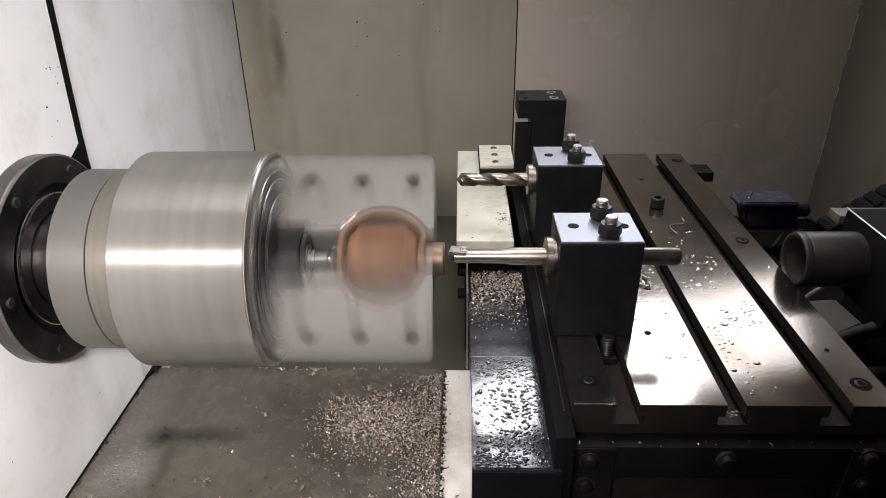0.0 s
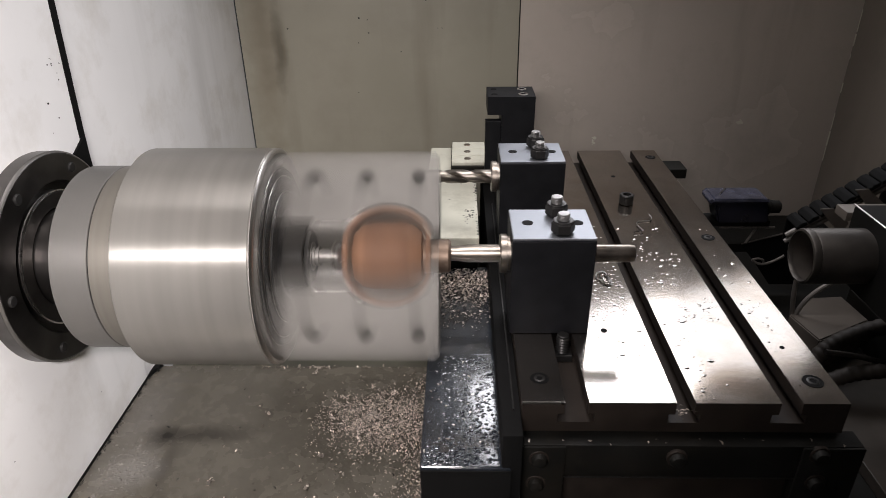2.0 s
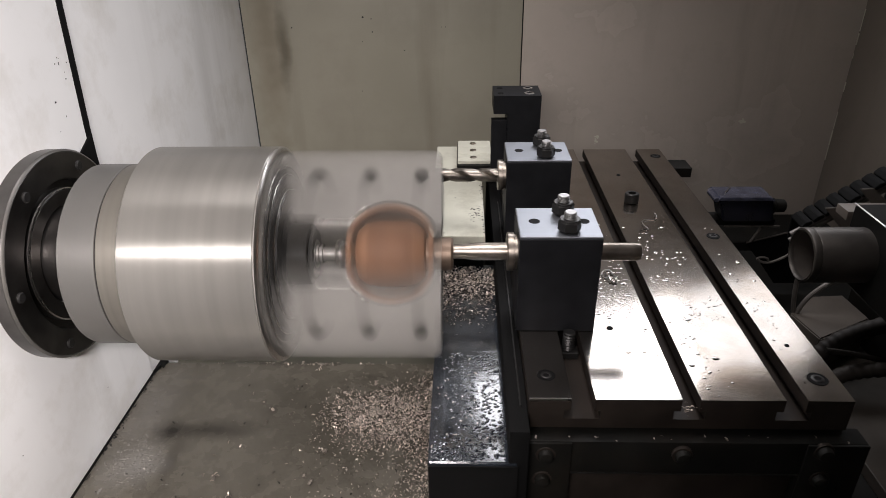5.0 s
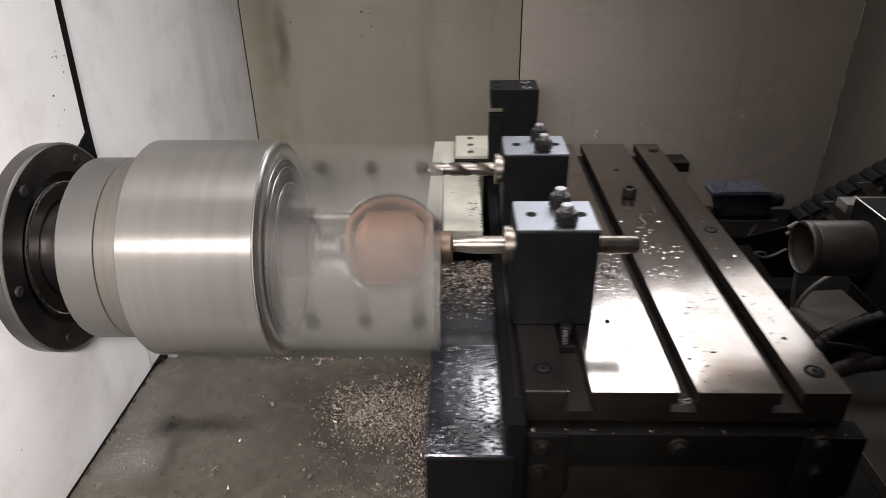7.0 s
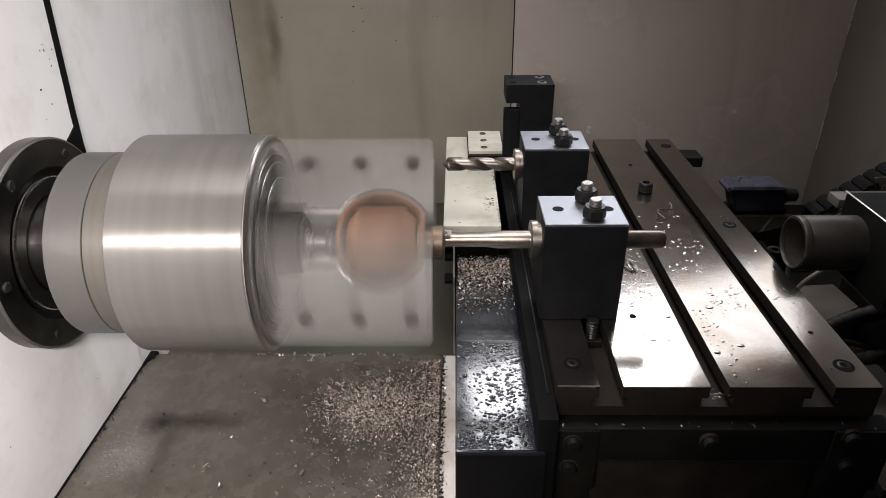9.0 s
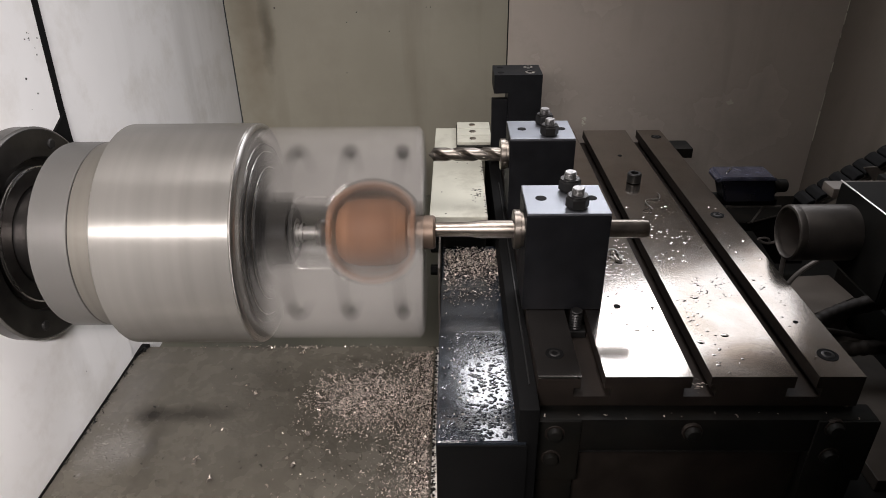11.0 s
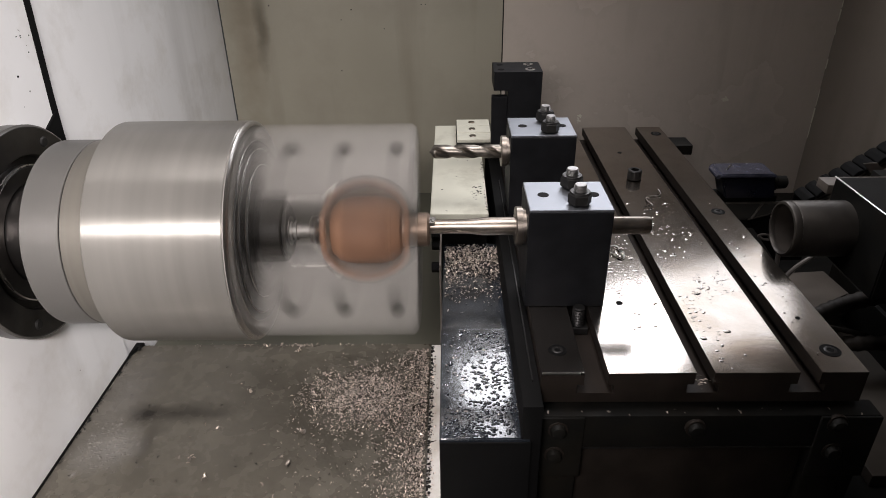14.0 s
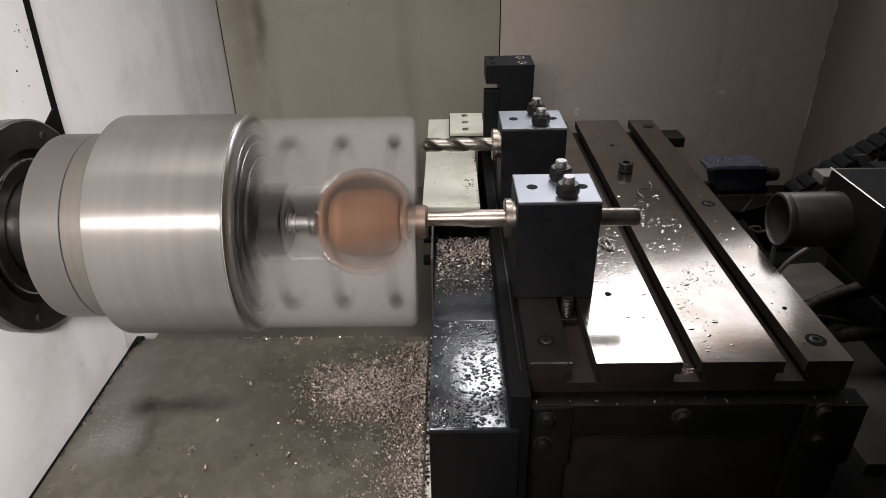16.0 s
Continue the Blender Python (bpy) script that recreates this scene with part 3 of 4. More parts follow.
def tool_block(y0, depth, label):
    b = rides(thing("tool_block", (0.034, y0 + depth / 2, 0.0), label, "tool holder", "tool blocks on the slide"))
    part("body", box(0.0, 0.068, y0, y0 + depth, 0.0003, 0.0895, 0.0008), BLOCK, b, smooth=False)
    # Top face brightened to carry the light falling from above.
    t = part("top_face", box(0.0003, 0.0677, y0 + 0.0003, y0 + depth - 0.0003, 0.0895, 0.0920, 0.0006), BLOCK_TOP, b, "satin top face, brightened for the light from above", smooth=False)
    for x in (0.0145, 0.0565):
        part("hole", rod(0.0912, 0.0923, 0.0048, (x, y0 + depth * 0.52, 0), "z", 20, 0.0001), BLACK, t, "dark threaded hole")
    stud(0.0415, y0 + 0.012, 0.092, b)
    stud(0.0405, y0 + depth - 0.012, 0.092, b)
    part("bush", turned([(-0.0085, 0.0160), (-0.0078, 0.0168), (-0.0028, 0.0168), (-0.0024, 0.0150), (0.0, 0.0150)], (0, y0 + depth * 0.42, 0.066), "x", 40), BAR, b, "round steel bush")
    y = y0 - 0.0085
    thread = [(-0.012, 0.0050)]
    for k in range(6):
        thread += [(-0.0112 + 0.0026 * k, 0.0056), (-0.0098 + 0.0026 * k, 0.0047)]
    bolt = part("clamp_bolt", turned(thread + [(0.0048, 0.0052), (0.0056, 0.0044)], (0.0455, y, 0), "z", 20), NUT, b, "threaded clamp stud in the slot")
    part("slot_nut", box(0.0375, 0.0535, y - 0.007, y + 0.005, -0.0188, -0.0122, 0.0008), NUT, bolt, "dark slot nut", smooth=False)
    return b


tool_block(0.0, 0.058, "blackened steel tool block with two nuts, holding a boring bar")
tool_block(0.178, 0.060, "blackened steel tool block with two nuts, holding a drill")
bar = rides(thing("boring_bar", (0.01, 0.0244, 0.066), "round steel boring bar with a small cutting insert", "boring bar"))
part("shank", turned([(-0.088, 0.0045), (-0.0865, 0.0060), (-0.046, 0.0063), (-0.036, 0.0077), (0.101, 0.0077), (0.1055, 0.0070), (0.1062, 0.0058)], (0, 0.0244, 0.066), "x", 40), BAR, bar)
part("insert", prism([(-0.0915, 0.0175), (-0.077, 0.0160), (-0.0755, 0.0275), (-0.089, 0.0290)], 0.0705, 0.0735, "z"), STEEL, bar, "bright cutting insert", smooth=False)
drill = rides(thing("drill_bit", (-0.03, 0.2032, 0.066), "twist drill bit with spiral flutes", "drill bit"))


def fluted(x0, x1, r, cy, cz, turns):
    bm = bmesh.new()
    rings = []
    n = 60
    for i in range(n + 1):
        s = i / n
        x = x0 + (x1 - x0) * s
        tip = min(1, max(0.12, s * 14))
        ring = []
        for k in range(32):
            a = 2 * math.pi * k / 32
            g = abs(math.cos(a))
            rr = r * tip * (1 - 0.55 * max(0, 1 - g * 1.6))
            ring.append(bm.verts.new((x, cy + rr * math.cos(a + turns * 2 * math.pi * s), cz + rr * math.sin(a + turns * 2 * math.pi * s))))
        rings.append(ring)
    for p, q in zip(rings, rings[1:]):
        for k in range(32):
            bm.faces.new((p[k], p[(k + 1) % 32], q[(k + 1) % 32], q[k]))
    bm.faces.new(rings[0]), bm.faces.new(rings[-1])
    bmesh.ops.recalc_face_normals(bm, faces=bm.faces[:])
    return bm


part("fluted_end", fluted(-0.086, -0.008, 0.0075, 0.2032, 0.066, 1.35), DRILL, drill)
part("shank", rod(-0.009, 0.06, 0.006, (0, 0.2032, 0.066), "x", 32), STEEL, drill)
rear = rides(thing("rear_holder", (0.02, 0.385, 0.0), "tall blackened steel holder with a notch and four screws", "tool holder"))
part("body", prism([(0.011, 0.0003), (0.053, 0.0003), (0.054, 0.112), (-0.007, 0.112), (-0.007, 0.0885), (0.011, 0.0885)], 0.360, 0.412, "y"), BLOCK, rear, smooth=False)
part("arm", box(-0.0095, 0.0108, 0.3605, 0.372, 0.0003, 0.0805, 0.0008), BLOCK, rear, "thin upright arm below the notch", smooth=False)
for y in (0.373, 0.399):
    part("hole", rod(0.1115, 0.1124, 0.0040, (0.002, y, 0), "z", 20, 0.0001), BLACK, rear, "dark threaded hole")
    ring = part("screw", rod(0.1115, 0.1126, 0.0064, (0.039, y, 0), "z", 24, 0.0002), STEEL, rear, "bright socket screw")
    part("socket", rod(0.112, 0.1128, 0.0036, (0.039, y, 0), "z", sides=6, edge=0.0001), BLACK, ring)
cap = rides(thing("cap_screw", (0.162, 0.278, 0.0), "black socket head cap screw standing in the table", "screw"))
part("head", turned([(0.0005, 0.0075), (0.001, 0.0085), (0.0115, 0.0085), (0.0125, 0.0075), (0.0125, 0.0048), (0.006, 0.0046)], (0.162, 0.278, 0), "z", 32), NUT, cap)

# ---- covers beside the table ----
cover = rides(thing("way_cover", (-0.04, -0.04, -0.12), "wet black sheet cover strewn with chips", "cover"))
part("lower", prism([(-0.115, -0.164), (-0.115, -0.040), (0.024, -0.040), (0.030, -0.050), (0.030, -0.164)], -0.0725, -0.004, "x", bevel=0.0012), COVER, cover, smooth=False)
# Black sheet added so the glossy front doesn't mirror the lit tray.
part("end_plate", box(-0.0722, -0.0043, -0.1166, -0.1152, -0.164, -0.043), BLACK, cover, "black sheet added to darken the cover's front", smooth=False)
part("upper", prism([(0.0302, -0.164), (0.0302, -0.046), (0.20, -0.046), (0.20, -0.164)], -0.0720, -0.002, "x", bevel=0.001), COVER, cover, smooth=False)
side = part("side_plate", box(-0.0750, -0.0732, 0.095, 0.180, -0.110, -0.014), GUARD, cover, "thin brown grey side plate", smooth=False)
for y, z in ((0.148, -0.047), (0.168, -0.030), (0.170, -0.018)):
    part("bolt", rod(-0.0845, -0.0745, 0.0058, (0, y, z), "x", sides=6), BLACK, side, "black bolt head")
part("edge_strip", box(-0.0052, -0.0040, -0.112, 0.16, -0.045, -0.028), NUT, cover, "worn steel edge", smooth=False)
pale = rides(thing("pale_cover", (-0.05, 0.33, -0.01), "pale green painted cover plate with scratches", "cover"))
part("plate", box(-0.086, -0.021, 0.184, 0.49, -0.012, 0.0, 0.0015), PALE, pale, smooth=False)
part("support", box(-0.076, -0.022, 0.2005, 0.48, -0.164, -0.012), DARK, pale, "dark support")
part("flank", box(-0.0115, 0.0035, -0.114, 0.47, -0.16, -0.010, 0.001), BLACK, pale, "dark flank strip")
part("flank_edge", box(-0.0022, -0.0012, -0.0865, 0.30, -0.0100, -0.0085), NUT, pale, "worn flank edge", smooth=False)
small = rides(thing("clamp_plate", (-0.03, 0.44, 0.0), "small bright steel plate with three screws", "plate"))
part("base", box(-0.055, -0.005, 0.390, 0.488, 0.0003, 0.006), DARK, small, "dark base", smooth=False)
for y in (0.41, 0.44, 0.47):
    strip = part("strip", box(-0.054, -0.006, y - 0.0142, y + 0.0142, 0.006, 0.011, 0.001), PALE, small, smooth=False)
    part("screw", rod(0.0105, 0.0122, 0.0048, (-0.032, y, 0), "z", 16), BAR, strip)
tab = rides(thing("end_bracket", (0.262, 0.43, -0.01), "small dark bracket at the rear corner of the table", "bracket"))
part("plate", box(0.2475, 0.278, 0.41, 0.445, -0.020, -0.006, 0.001), DARK, tab, smooth=False)
blue = rides(thing("switch_box", (0.345, 0.36, -0.05), "dark blue plastic switch box with a wet lid", "switch box"))
part("case", prism([(0.300, -0.050), (0.366, -0.050), (0.360, -0.019), (0.290, -0.019)], 0.326, 0.358, "y", bevel=0.002), BLUE, blue)
# Lid colour is raised above the case's to paint in its sheen.
part("lid", prism([(0.284, -0.019), (0.362, -0.019), (0.356, -0.0135), (0.288, -0.0135)], 0.322, 0.362, "y", bevel=0.0015), LID, blue, "wet glossy blue lid, lightened for its sheen")
part("latch", rod(0.323, 0.352, 0.0035, (0.285, 0, -0.0175), "y", 16), LID, blue, "small round latch")
part("hinge", tube([(0.300, 0.338, -0.0128), (0.313, 0.356, -0.0128)], 0.0010, 6), STEEL, blue, "thin hinge pin")
part("plug", turned([(0.360, 0.011), (0.368, 0.011), (0.370, 0.009), (0.382, 0.0085), (0.384, 0.006)], (0, 0.341, -0.033), "x", 24), DARK, blue, "dark cable plug")
part("bracket", box(0.245, 0.372, 0.334, 0.36, -0.058, -0.0505), DARK, blue, "dark bracket to the table")
part("rail", box(0.306, 0.379, 0.3318, 0.3338, -0.0605, -0.0580), PIPE, blue, "thin steel rail", smooth=False)
part("brace", tube([(0.357, 0.335, -0.060), (0.346, 0.335, -0.084)], 0.0017, 8), PIPE, blue, "thin slanted brace")
panel = rides(thing("connector_panel", (0.37, 0.338, -0.10), "black folded connector panel with a pale bent hook", "panel"))
part("plate", prism([(0.340, -0.086), (0.399, -0.069), (0.425, -0.080), (0.430, -0.150), (0.392, -0.150), (0.366, -0.116)], 0.336, 0.3385, "y"), BLACK, panel, smooth=False)
part("lip", tube([(0.341, 0.3352, -0.0858), (0.399, 0.3352, -0.0690)], 0.0014, 6), HOSE, panel, "folded upper lip")
part("hook", tube(curve_points((0.360, 0.3335, -0.109), (0.372, 0.3335, -0.124), (0.390, 0.3335, -0.112), (0.402, 0.3335, -0.103)), 0.0020, 8), PIPE, panel, "pale bent hook")
part("eye", tube(curve_points((0.360, 0.3335, -0.109), (0.368, 0.3335, -0.106), (0.376, 0.3335, -0.108), (0.376, 0.3335, -0.114)), 0.0016, 8), PIPE, panel, "pale hook eye")
part("stay", box(0.252, 0.372, 0.339, 0.345, -0.100, -0.088), DARK, panel, "dark stay to the saddle")

# ---- tailstock, fixed ----
tail = thing("tailstock", (0.46, 0.11, -0.164), "dark tailstock with a hollow dull steel quill", "tailstock")
Q = (0, 0.11, 0.017)
part("quill", hoop([(0.2980, 0.0236), (0.2940, 0.0243), (0.293, 0.0251), (0.2937, 0.0270), (0.2955, 0.0279), (0.3005, 0.0279), (0.3008, 0.0275), (0.3014, 0.0279), (0.42, 0.0279), (0.42, 0.0230)], Q, seg=48), QUILL, tail, "dull steel quill, hollow at its end")
# Dark liner and black disc paint the shade inside the hollow quill.
bore = part("bore", turned([(0.331, 0.0215), (0.2982, 0.0234), (0.2982, 0.0238), (0.332, 0.0238)], Q, seg=40), HOSE, tail, "bore liner, darkened for the shade inside")
part("plug", rod(0.318, 0.3305, 0.0120, Q, seg=24), BLACK, bore, "black disc painting the bore's depth dark")
part("housing", prism([(0.040, -0.022), (0.144, -0.022), (0.144, 0.056), (0.142, 0.058), (0.040, 0.058)], 0.353, 0.58, "x", bevel=0.0015), DARK, tail, "black housing")
part("edge", tube([(0.3528, 0.050, 0.0582), (0.3528, 0.144, 0.0582)], 0.0008, 6), STEEL, tail, "bright line along the housing edge")
part("bar", box(0.352, 0.58, 0.150, 0.172, 0.036, 0.046, 0.001), GUARD, tail, "pale grey bar behind the housing")
part("body", box(0.445, 0.58, 0.035, 0.23, -0.102, 0.03, 0.003), DARK, tail)
part("foot", box(0.44, 0.58, 0.03, 0.24, -0.1635, -0.10, 0.002), DARK, tail)


# ---- tailstock surroundings; the cable chain rides with the slide ----
chain = rides(thing("cable_chain", (0.49, 0.27, -0.151), "dark segmented cable chain with grey cables", "cable chain"))
for k in range(13):
    x, z = 0.3665 + 0.0121 * k, -0.0255 + 0.0084 * k
    seg = prism([(x, z), (x + 0.0108, z + 0.0077), (x + 0.0088, z + 0.0112), (x + 0.0030, z + 0.0088), (x - 0.0016, z + 0.0034)], 0.254, 0.285, "y", bevel=0.0006)
    link = part("link", seg, BLACK, chain, "black upper link", smooth=False)
    # Black sheet behind each link stands in for the chain's shaded inside.
    part("void_backing", prism([(x, z - 0.026), (x + 0.0112, z - 0.018), (x + 0.0112, z + 0.0078), (x, z)], 0.283, 0.285, "y"), BLACK, link, smooth=False)
for k in range(3):
    x, z = 0.398 + 0.0345 * k, -0.008 + 0.0245 * k
    part("web", prism([(x - 0.0125, z + 0.0115), (x + 0.003, z + 0.0125), (x + 0.026, z - 0.0065), (x + 0.023, z - 0.0165), (x + 0.0117, z - 0.0145)], 0.252, 0.2545, "y", bevel=0.0006), GUARD, chain, "brown grey web plate", smooth=False)
for dz, r in ((0.0, 0.0034), (-0.0085, 0.0030)):
    part("cable", tube(curve_points((0.358, 0.262, -0.036 + dz), (0.40, 0.262, -0.007 + dz), (0.44, 0.262, 0.021 + dz), (0.525, 0.262, 0.082 + dz)), r), PIPE, chain, "pale grey cable")
part("bracket", box(0.47, 0.51, 0.258, 0.282, -0.151, 0.02), DARK, chain)
hose = thing("coolant_hose", (0.335, 0.115, -0.152), "black ribbed coolant hose with a grey clip", "hose")
part("hose", tube(curve_points((0.335, 0.115, -0.142), (0.350, 0.129, -0.098), (0.385, 0.129, -0.082), (0.47, 0.129, -0.068), 70), 0.0085, 14, rib=0.1), HOSE, hose)
part("clip", tube(curve_points((0.345, 0.106, -0.097), (0.36, 0.106, -0.0985), (0.375, 0.106, -0.100), (0.415, 0.106, -0.112)), 0.003), QUILL, hose, "grey clip")
part("second_hose", tube(curve_points((0.345, 0.10, -0.142), (0.36, 0.10, -0.118), (0.40, 0.10, -0.112), (0.47, 0.10, -0.12), 50), 0.008, 14, rib=0.1), HOSE, hose)
for a, b, c, d in (((0.383, 0.191, -0.0615), (0.374, 0.191, -0.069), (0.358, 0.191, -0.080), (0.353, 0.191, -0.106)), ((0.343, 0.191, -0.055), (0.343, 0.191, -0.070), (0.346, 0.192, -0.09), (0.350, 0.193, -0.106))):
    w = thing("pipe", d, "thin grey steel pipe beside the tailstock", "pipe", "thin pipes")
    part("pipe", tube(curve_points(a, b, c, d), 0.0027), PIPE, w)
guard = thing("guard_box", (0.39, 0.185, -0.152), "brown grey sheet guard beside the tailstock", "guard")
part("shell", prism([(0.345, 0.19), (0.384, 0.228), (0.427, 0.232), (0.432, 0.179), (0.356, 0.138)], -0.1515, -0.105, "z", bevel=0.0015), GUARD, guard, smooth=False)

# ---- chips, drops and specks ----


def stuff(name, verts, faces, material, label, category, base=(0, 0, 0)):
    me = bpy.data.meshes.new(name)
    me.from_pydata([tuple(Vector(v) - Vector(base)) for v in verts], [], faces)
    me.materials.append(material)
    ob = new(name, me)
    ob.location = base
    BASES[ob.name] = Vector(base)
    return tagged(ob, label, category, "", "stuff")


rng = random.Random(7)


def chips(places, low, high):
    """Small bent shavings: four-sided slivers folded once."""
    verts, faces = [], []
    for x, y, z in places:
        l, w = rng.uniform(low, high), rng.uniform(0.25, 0.5)
        turn = Euler((rng.uniform(-0.7, 0.7), rng.uniform(-0.7, 0.7), rng.uniform(0, 6.3))).to_matrix()
        n = len(verts)
        t = 0.18
        for p in ((-1, -w, 0), (-1, w, 0), (0, -w, 0.5), (0, w, 0.6), (1, -w * 0.6, -0.1), (1, w * 0.5, 0.05), (0, -w, 0.5 - t), (0, w, 0.6 - t)):
            verts.append(Vector((x, y, z + 0.25 * l)) + turn @ (Vector(p) * l * 0.5))
        faces += [tuple(n + i for i in q) for q in ((0, 2, 3, 1), (2, 4, 5, 3), (0, 1, 7, 6), (6, 7, 5, 4), (0, 6, 2), (1, 3, 7), (2, 6, 4), (3, 5, 7))]
    return verts, faces


def drops(places, low, high, flat=0.35, seg=10):
    verts, faces = [], []
    for x, y, z in places:
        r = rng.uniform(low, high) * (1.6 if rng.random() < 0.12 else 1)
        sx, sy, n = rng.uniform(0.8, 1.4), rng.uniform(0.7, 1.1), len(verts)
        for rr, h in ((1, 0), (0.85, 0.6), (0.45, 0.92)):
            for k in range(seg):
                a = 2 * math.pi * k / seg
                verts.append((x + r * rr * sx * math.cos(a), y + r * rr * sy * math.sin(a), z + r * flat * h))
        verts.append((x, y, z + r * flat))
        for j in (0, 1):
            for k in range(seg):
                a, b = n + j * seg + k, n + j * seg + (k + 1) % seg
                faces.append((a, b, b + seg, a + seg))
        faces += [(n + 2 * seg + k, n + 2 * seg + (k + 1) % seg, n + 3 * seg) for k in range(seg)]
        faces.append(tuple(n + k for k in reversed(range(seg))))
    return verts, faces


TZ = -0.143
pile = []
while len(pile) < 5200:
    x, y = rng.gauss(-0.1246, 0.031), rng.gauss(0.0478, 0.021)
    if -0.1985 < x < -0.062 and -0.0194 < y < 0.1246 and rng.random() < 0.55 + 0.45 * noise.noise((x * 70, y * 70, 1)):
        pile.append((x, y, TZ))
while len(pile) < 8200:
    x, y = -0.060 - abs(rng.gauss(0, 0.018)), rng.uniform(-0.117, 0.124)
    pile.append((x, y, TZ + rng.uniform(0, 0.003)))
while len(pile) < 9300:
    x, y = -0.060 - abs(rng.gauss(0, 0.058)), rng.gauss(-0.02, 0.077)
    if x > -0.30 and -0.3 < y < 0.124:
        pile.append((x, y, TZ))
stuff("chips", *chips(pile, 0.0011, 0.0031), CHIP, "heap of fine bright metal chips on the tray", "metal chips", (-0.13, 0.07, TZ))
border = [(-0.060 - abs(rng.gauss(0, 0.007)), rng.uniform(-0.12, 0.110), TZ + rng.uniform(0, 0.004)) for k in range(300)]
border += [(rng.gauss(-0.10, 0.02), rng.gauss(0.03, 0.035), TZ + 0.001) for k in range(160)]
stuff("coarse_chips", *chips([b for b in border if b[0] > -0.16], 0.0018, 0.0036), CHIP, "coarser bright chips along the bed edge", "metal chips", (-0.08, 0.0, TZ))
big = [(-0.2455, 0.0574, TZ), (-0.1779, -0.0023, TZ), (-0.1852, -0.0443, TZ), (-0.2093, 0.1248, TZ), (-0.2756, -0.0380, TZ), (-0.1410, 0.1010, TZ), (-0.2561, -0.0600, TZ)]
clumps = [(x + rng.gauss(0, 0.0016), y + rng.gauss(0, 0.0022), z + rng.uniform(0, 0.002)) for x, y, z in big for k in range(6)]
clumps += [(rng.uniform(-0.30, -0.10), rng.uniform(-0.12, 0.10), TZ) for k in range(40)]
stuff("large_chips", *chips(clumps, 0.003, 0.0055), CHIP, "loose larger curled chips on the tray", "metal chips", (-0.2, 0.0, TZ))
rear_line = [(rng.uniform(-0.33, -0.10), 0.1355 + rng.gauss(0, 0.0012), TZ) for k in range(70)]
rear_line += [(rng.uniform(-0.232, -0.194), 0.1345 + rng.gauss(0, 0.001), TZ) for k in range(45)]
stuff("edge_chips", *chips(rear_line, 0.0015, 0.004), CHIP, "chips along the rear edge of the tray", "metal chips", (-0.2, 0.156, TZ))
crumbs = [(-0.3965 + abs(rng.gauss(0, 0.003)), 0.130 + rng.gauss(0, 0.003), TZ + rng.uniform(0, 0.003)) for k in range(36)]
crumbs += [(-0.3975 + abs(rng.gauss(0, 0.0015)), rng.uniform(-0.05, 0.12), TZ) for k in range(46)] + [(rng.uniform(-0.39, -0.07), rng.uniform(-0.12, 0.12), TZ) for k in range(40)]
stuff("grease_crumbs", *chips(crumbs, 0.0015, 0.004), DARK, "black greasy crumbs along the edge of the tray", "crumbs", (-0.38, 0.1, TZ))
damp = [(rng.gauss(-0.362, 0.018), rng.gauss(-0.018, 0.022), TZ) for k in range(230)]
damp = [d for d in damp if d[0] > -0.397]
stuff("tray_drops", *drops(damp, 0.0005, 0.0014, 0.18), WET, "splashed coolant drops on the tray", "drops", (-0.37, -0.01, TZ))
heap = []
while len(heap) < 1900:
    x, y = rng.uniform(-0.0695, -0.0065), 0.180 - abs(rng.gauss(0, 0.040))
    if y > 0.032:
        heap.append((x, y, -0.046 + max(0, (y - 0.10)) * 0.12 * rng.random()))
heap += [(rng.uniform(-0.070, -0.008), rng.uniform(-0.11, 0.022), -0.040) for k in range(45)]
rides(stuff("cover_chips", *chips(heap, 0.0014, 0.0034), CHIP, "bright chips lying on the black cover", "metal chips", (-0.04, 0.10, -0.046)))
beads = [(rng.gauss(-0.031, 0.018), rng.uniform(-0.112, 0.02), -0.040) for k in range(760)]
beads += [(-0.070 + abs(rng.gauss(0, 0.018)), -0.1125 + abs(rng.gauss(0, 0.010)), -0.040) for k in range(260)]
beads = [b for b in beads if -0.070 < b[0] < -0.008]
scuffs = [(-0.0215 - abs(rng.gauss(0, 0.0016)), rng.uniform(0.19, 0.48), 0.0) for k in range(70)] + [(rng.gauss(-0.030, 0.004), rng.gauss(0.245, 0.012), 0.0) for k in range(26)] + [(rng.uniform(-0.08, -0.025), rng.uniform(0.19, 0.38), 0.0) for k in range(6)]
rides(stuff("cover_scuffs", *drops(scuffs, 0.0004, 0.0014, 0.06), DARK, "black scuffs along the edge of the pale cover", "scuffs", (-0.04, 0.33, 0.0)))
rides(stuff("cover_drops", *drops(beads, 0.0005, 0.0015, 0.5), COVER, "black oil drops on the wet cover", "drops", (-0.04, -0.04, -0.040)))
wet = []
while len(wet) < 440:
    x, y = rng.uniform(0.06, 0.24), rng.gauss(0.06, 0.07)
    if -0.085 < y < 0.30 and all(not a - 0.003 < x < b + 0.003 for a, b in SLOTS) and not (x < 0.072 and y < 0.06):
        if noise.noise((x * 25, y * 25, 3)) > -0.05 and (x < 0.2 or rng.random() < 0.2):
            wet.append((x, y, 0.0))
rides(stuff("table_drops", *drops(wet, 0.0005, 0.0016, 0.22), WATER, "clear coolant drops on the slide table", "drops", (0.15, 0.08, 0.0)))
bits = [(rng.uniform(0.08, 0.24), rng.gauss(0.06, 0.09), 0.0) for k in range(24)]
bits = [b for b in bits if -0.085 < b[1] < 0.3 and all(not a < b[0] < c for a, c in SLOTS)]
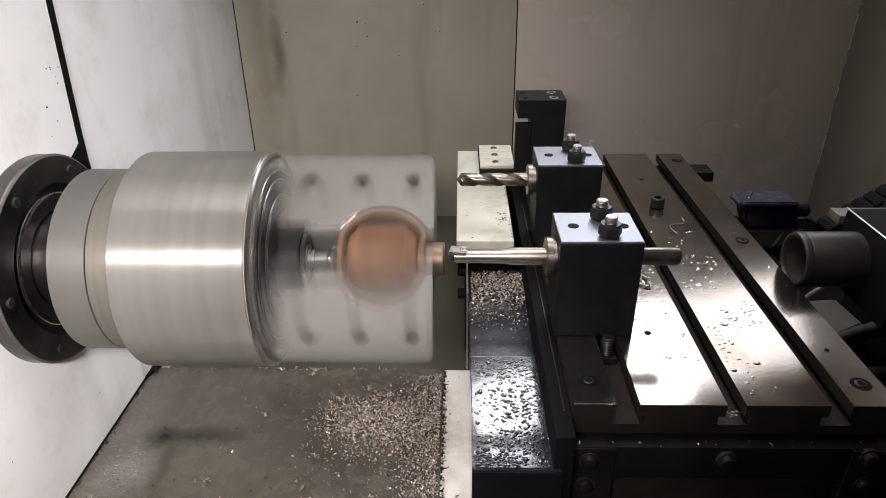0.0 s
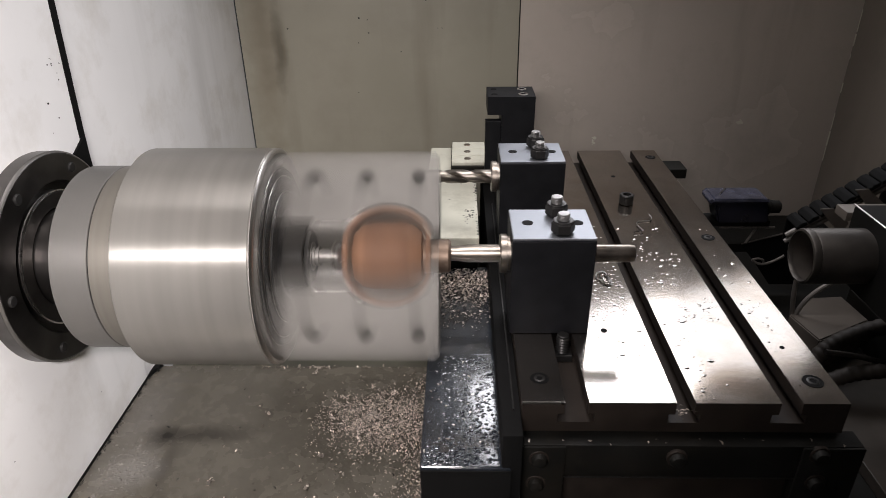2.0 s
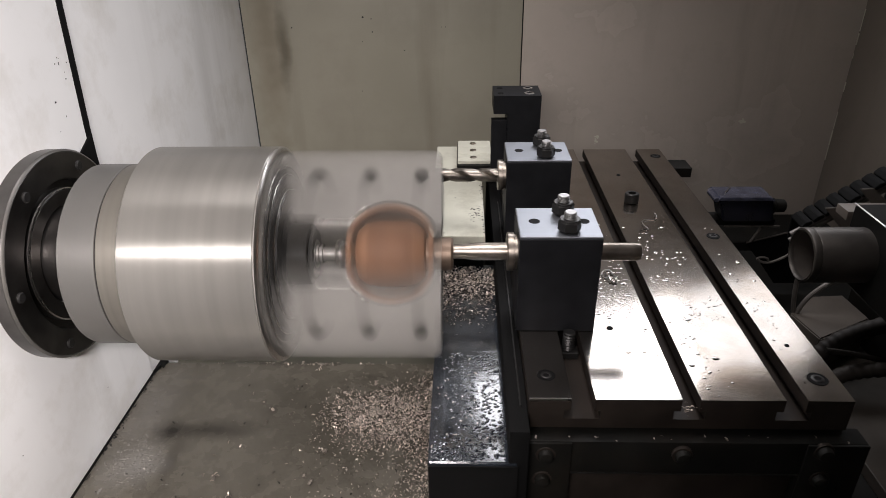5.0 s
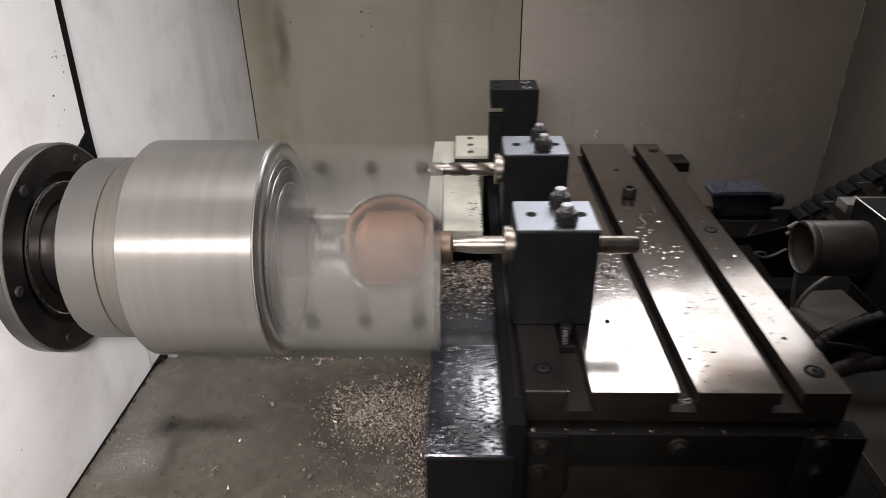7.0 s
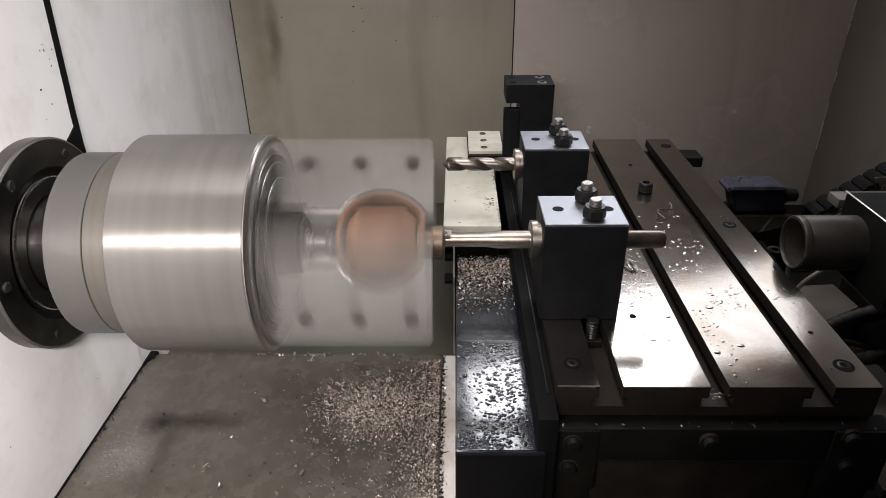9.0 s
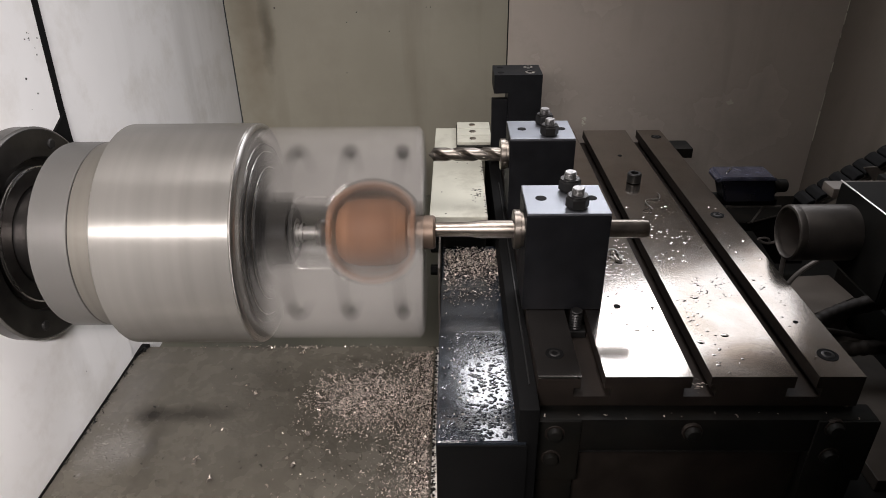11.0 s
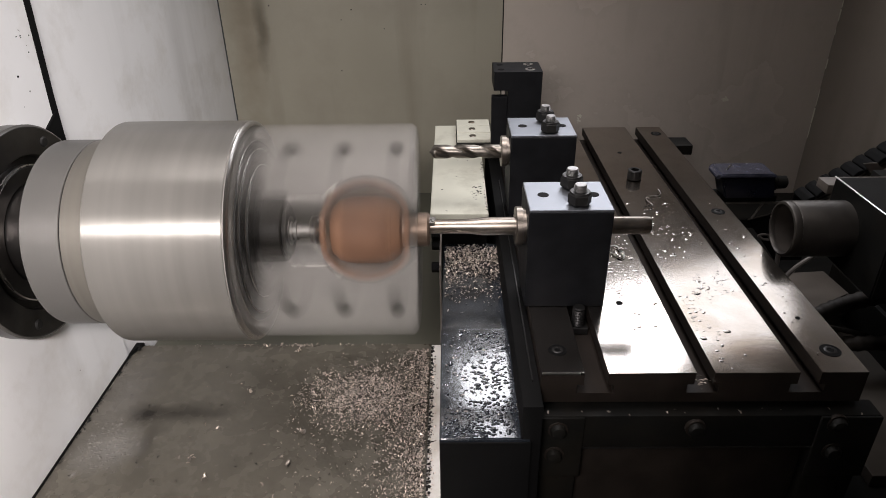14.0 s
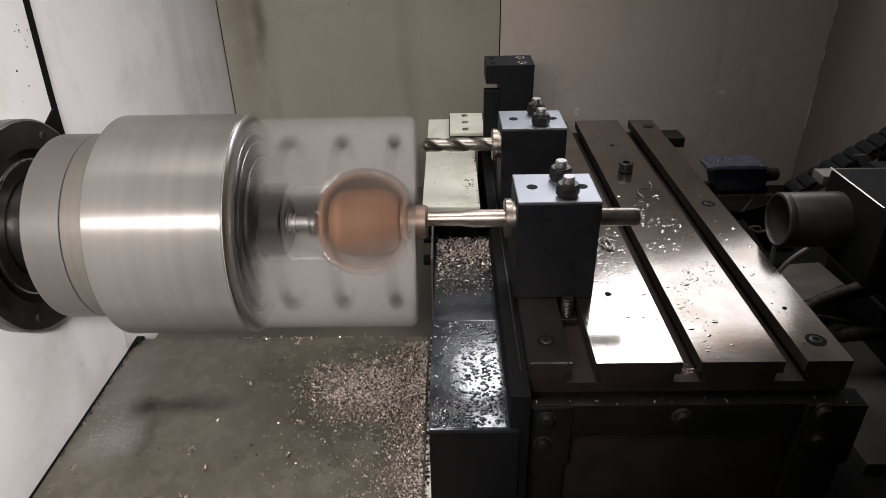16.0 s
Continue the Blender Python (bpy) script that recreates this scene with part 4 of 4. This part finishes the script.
bits += [(rng.uniform(0.0, 0.255), rng.uniform(-0.0975, -0.091), -0.0338) for k in range(16)]
bits += [(0.126 + rng.gauss(0, 0.004), -0.088 + rng.gauss(0, 0.003), -0.013 + rng.uniform(0, 0.006)) for k in range(26)]
rides(stuff("table_chips", *chips(bits, 0.0012, 0.003), CHIP, "a few chips on the slide table", "metal chips", (0.15, 0.05, 0.0)))
loops = [(0.0975 + 0.0062 * math.cos(a) * (1 - 0.012 * k) + 0.00012 * k, 0.097 + 0.0085 * math.sin(a) - 0.0002 * k, 0.0009 + 0.0009 * (1 + math.sin(1.7 * a))) for k, a in ((k, 0.42 * k) for k in range(46))]
squiggle = [(0.153 + 0.026 * u + 0.0050 * math.sin(9 * u), 0.190 + 0.050 * u + 0.0045 * math.cos(11 * u), 0.0009 + 0.0008 * (1 + math.sin(7 * u))) for u in (k / 40 for k in range(41))]
for pts in (loops, squiggle):
    curl = rides(thing("curled_chip", (pts[0][0], pts[0][1], 0.0), "curled bright metal shaving lying on the table", "metal chip", "curled shavings"))
    part("ribbon", tube(pts, 0.0007, 6), STEEL, curl)
K = 0.9596
spots = [(-0.212, 0.163), (-0.198, 0.160), (-0.197, 0.139), (-0.081, 0.146), (-0.074, 0.146), (-0.144, 0.108), (-0.333, 0.147), (-0.221, 0.039), (-0.215, 0.123), (-0.23, 0.20), (-0.18, 0.22), (-0.10, 0.19)]
v, f = drops([(K * (x + 0.0436) - 0.0436, -(K * (z - 0.335) + 0.335), 0) for x, z in spots], 0.0006, 0.0012, 0.3)
stuff("wall_specks", [(x, 0.625 - z, -y) for x, y, z in v], f, DARK, "dark specks of grease on the back wall", "specks", (-0.18, 0.625, 0.15))
marks = [(0.126 + rng.gauss(0, 0.004), 0.205 + rng.gauss(0, 0.007)) for k in range(9)] + [(0.105, 0.176), (-0.078, -0.076), (0.054, -0.112), (0.027, -0.044), (0.059, 0.107), (0.10, 0.15), (0.115, 0.16)]
v, f = drops([(K * (y + 0.479) - 0.479, K * (z - 0.335) + 0.335, 0) for y, z in marks], 0.0004, 0.0009, 0.3)
stuff("side_specks", [(-0.400 + z, x, y) for x, y, z in v], f, DARK, "dark specks on the white wall", "specks", (-0.400, 0.05, 0.1))
splash = [(x + rng.gauss(0, 0.0022), y + rng.gauss(0, 0.0028), 0) for x, y, n in ((0.428, 0.0030, 16), (0.1863, 0.0354, 9)) for k in range(n)]
v, f = drops(splash, 0.0007, 0.0021, 0.15)
stuff("pale_specks", [(x, 0.6237 - z, -y) for x, y, z in v], f, PALE, "pale chipped spots on the grey wall", "specks", (0.4, 0.67, 0.0))
strewn = [(-0.0570 + abs(rng.gauss(0, 0.0035)), rng.uniform(-0.20, 0.10), -0.1440) for k in range(190)]
strewn += [(rng.uniform(-0.056, -0.024), rng.uniform(-0.20, 0.13), -0.1440) for k in range(26)]
stuff("strewn_chips", *chips([b for b in strewn if b[0] < -0.023], 0.0013, 0.0034), CHIP, "bright chips strewn on the pale bed edge", "metal chips", (-0.05, 0.0, -0.144))
grime = [(-0.0574 + abs(rng.gauss(0, 0.0016)), rng.uniform(-0.22, 0.135), -0.1440) for k in range(420)]
stuff("edge_grime", *drops(grime, 0.0004, 0.0015, 0.08), DARK, "black grime along the pale bed edge", "grime", (-0.055, 0.0, -0.144))

PHASE = [(0, -20), (0.5, -10), (1.0, -8), (1.5, 0), (3.5, 0), (4.0, 25), (5.0, 0), (6.5, -45), (7.0, -52), (7.5, -40), (8.5, -52), (10.0, 0),
         (13.5, 0), (14.0, 25), (14.5, 15), (15.0, 28), (15.5, 25), (16.0, 8)]  # seconds, degrees of lead or lag of the spindle


def motions():
    slide = [(t, mm / 1000) for t, mm in SLIDE]
    for ob in RIDES:
        x, y, z = BASES[ob.name]
        walk(ob, [(t, pose(x + d, y, z)) for t, d in slide])
    for ob in SPINS:
        x, y, z = BASES[ob.name]
        walk(ob, [(k / FPS, pose(x, y, z, 84 * k - 33 + float(np.interp(k / FPS, [a for a, _ in PHASE], [b for _, b in PHASE])))) for k in range(int(16 * FPS) + 1)])


motions()
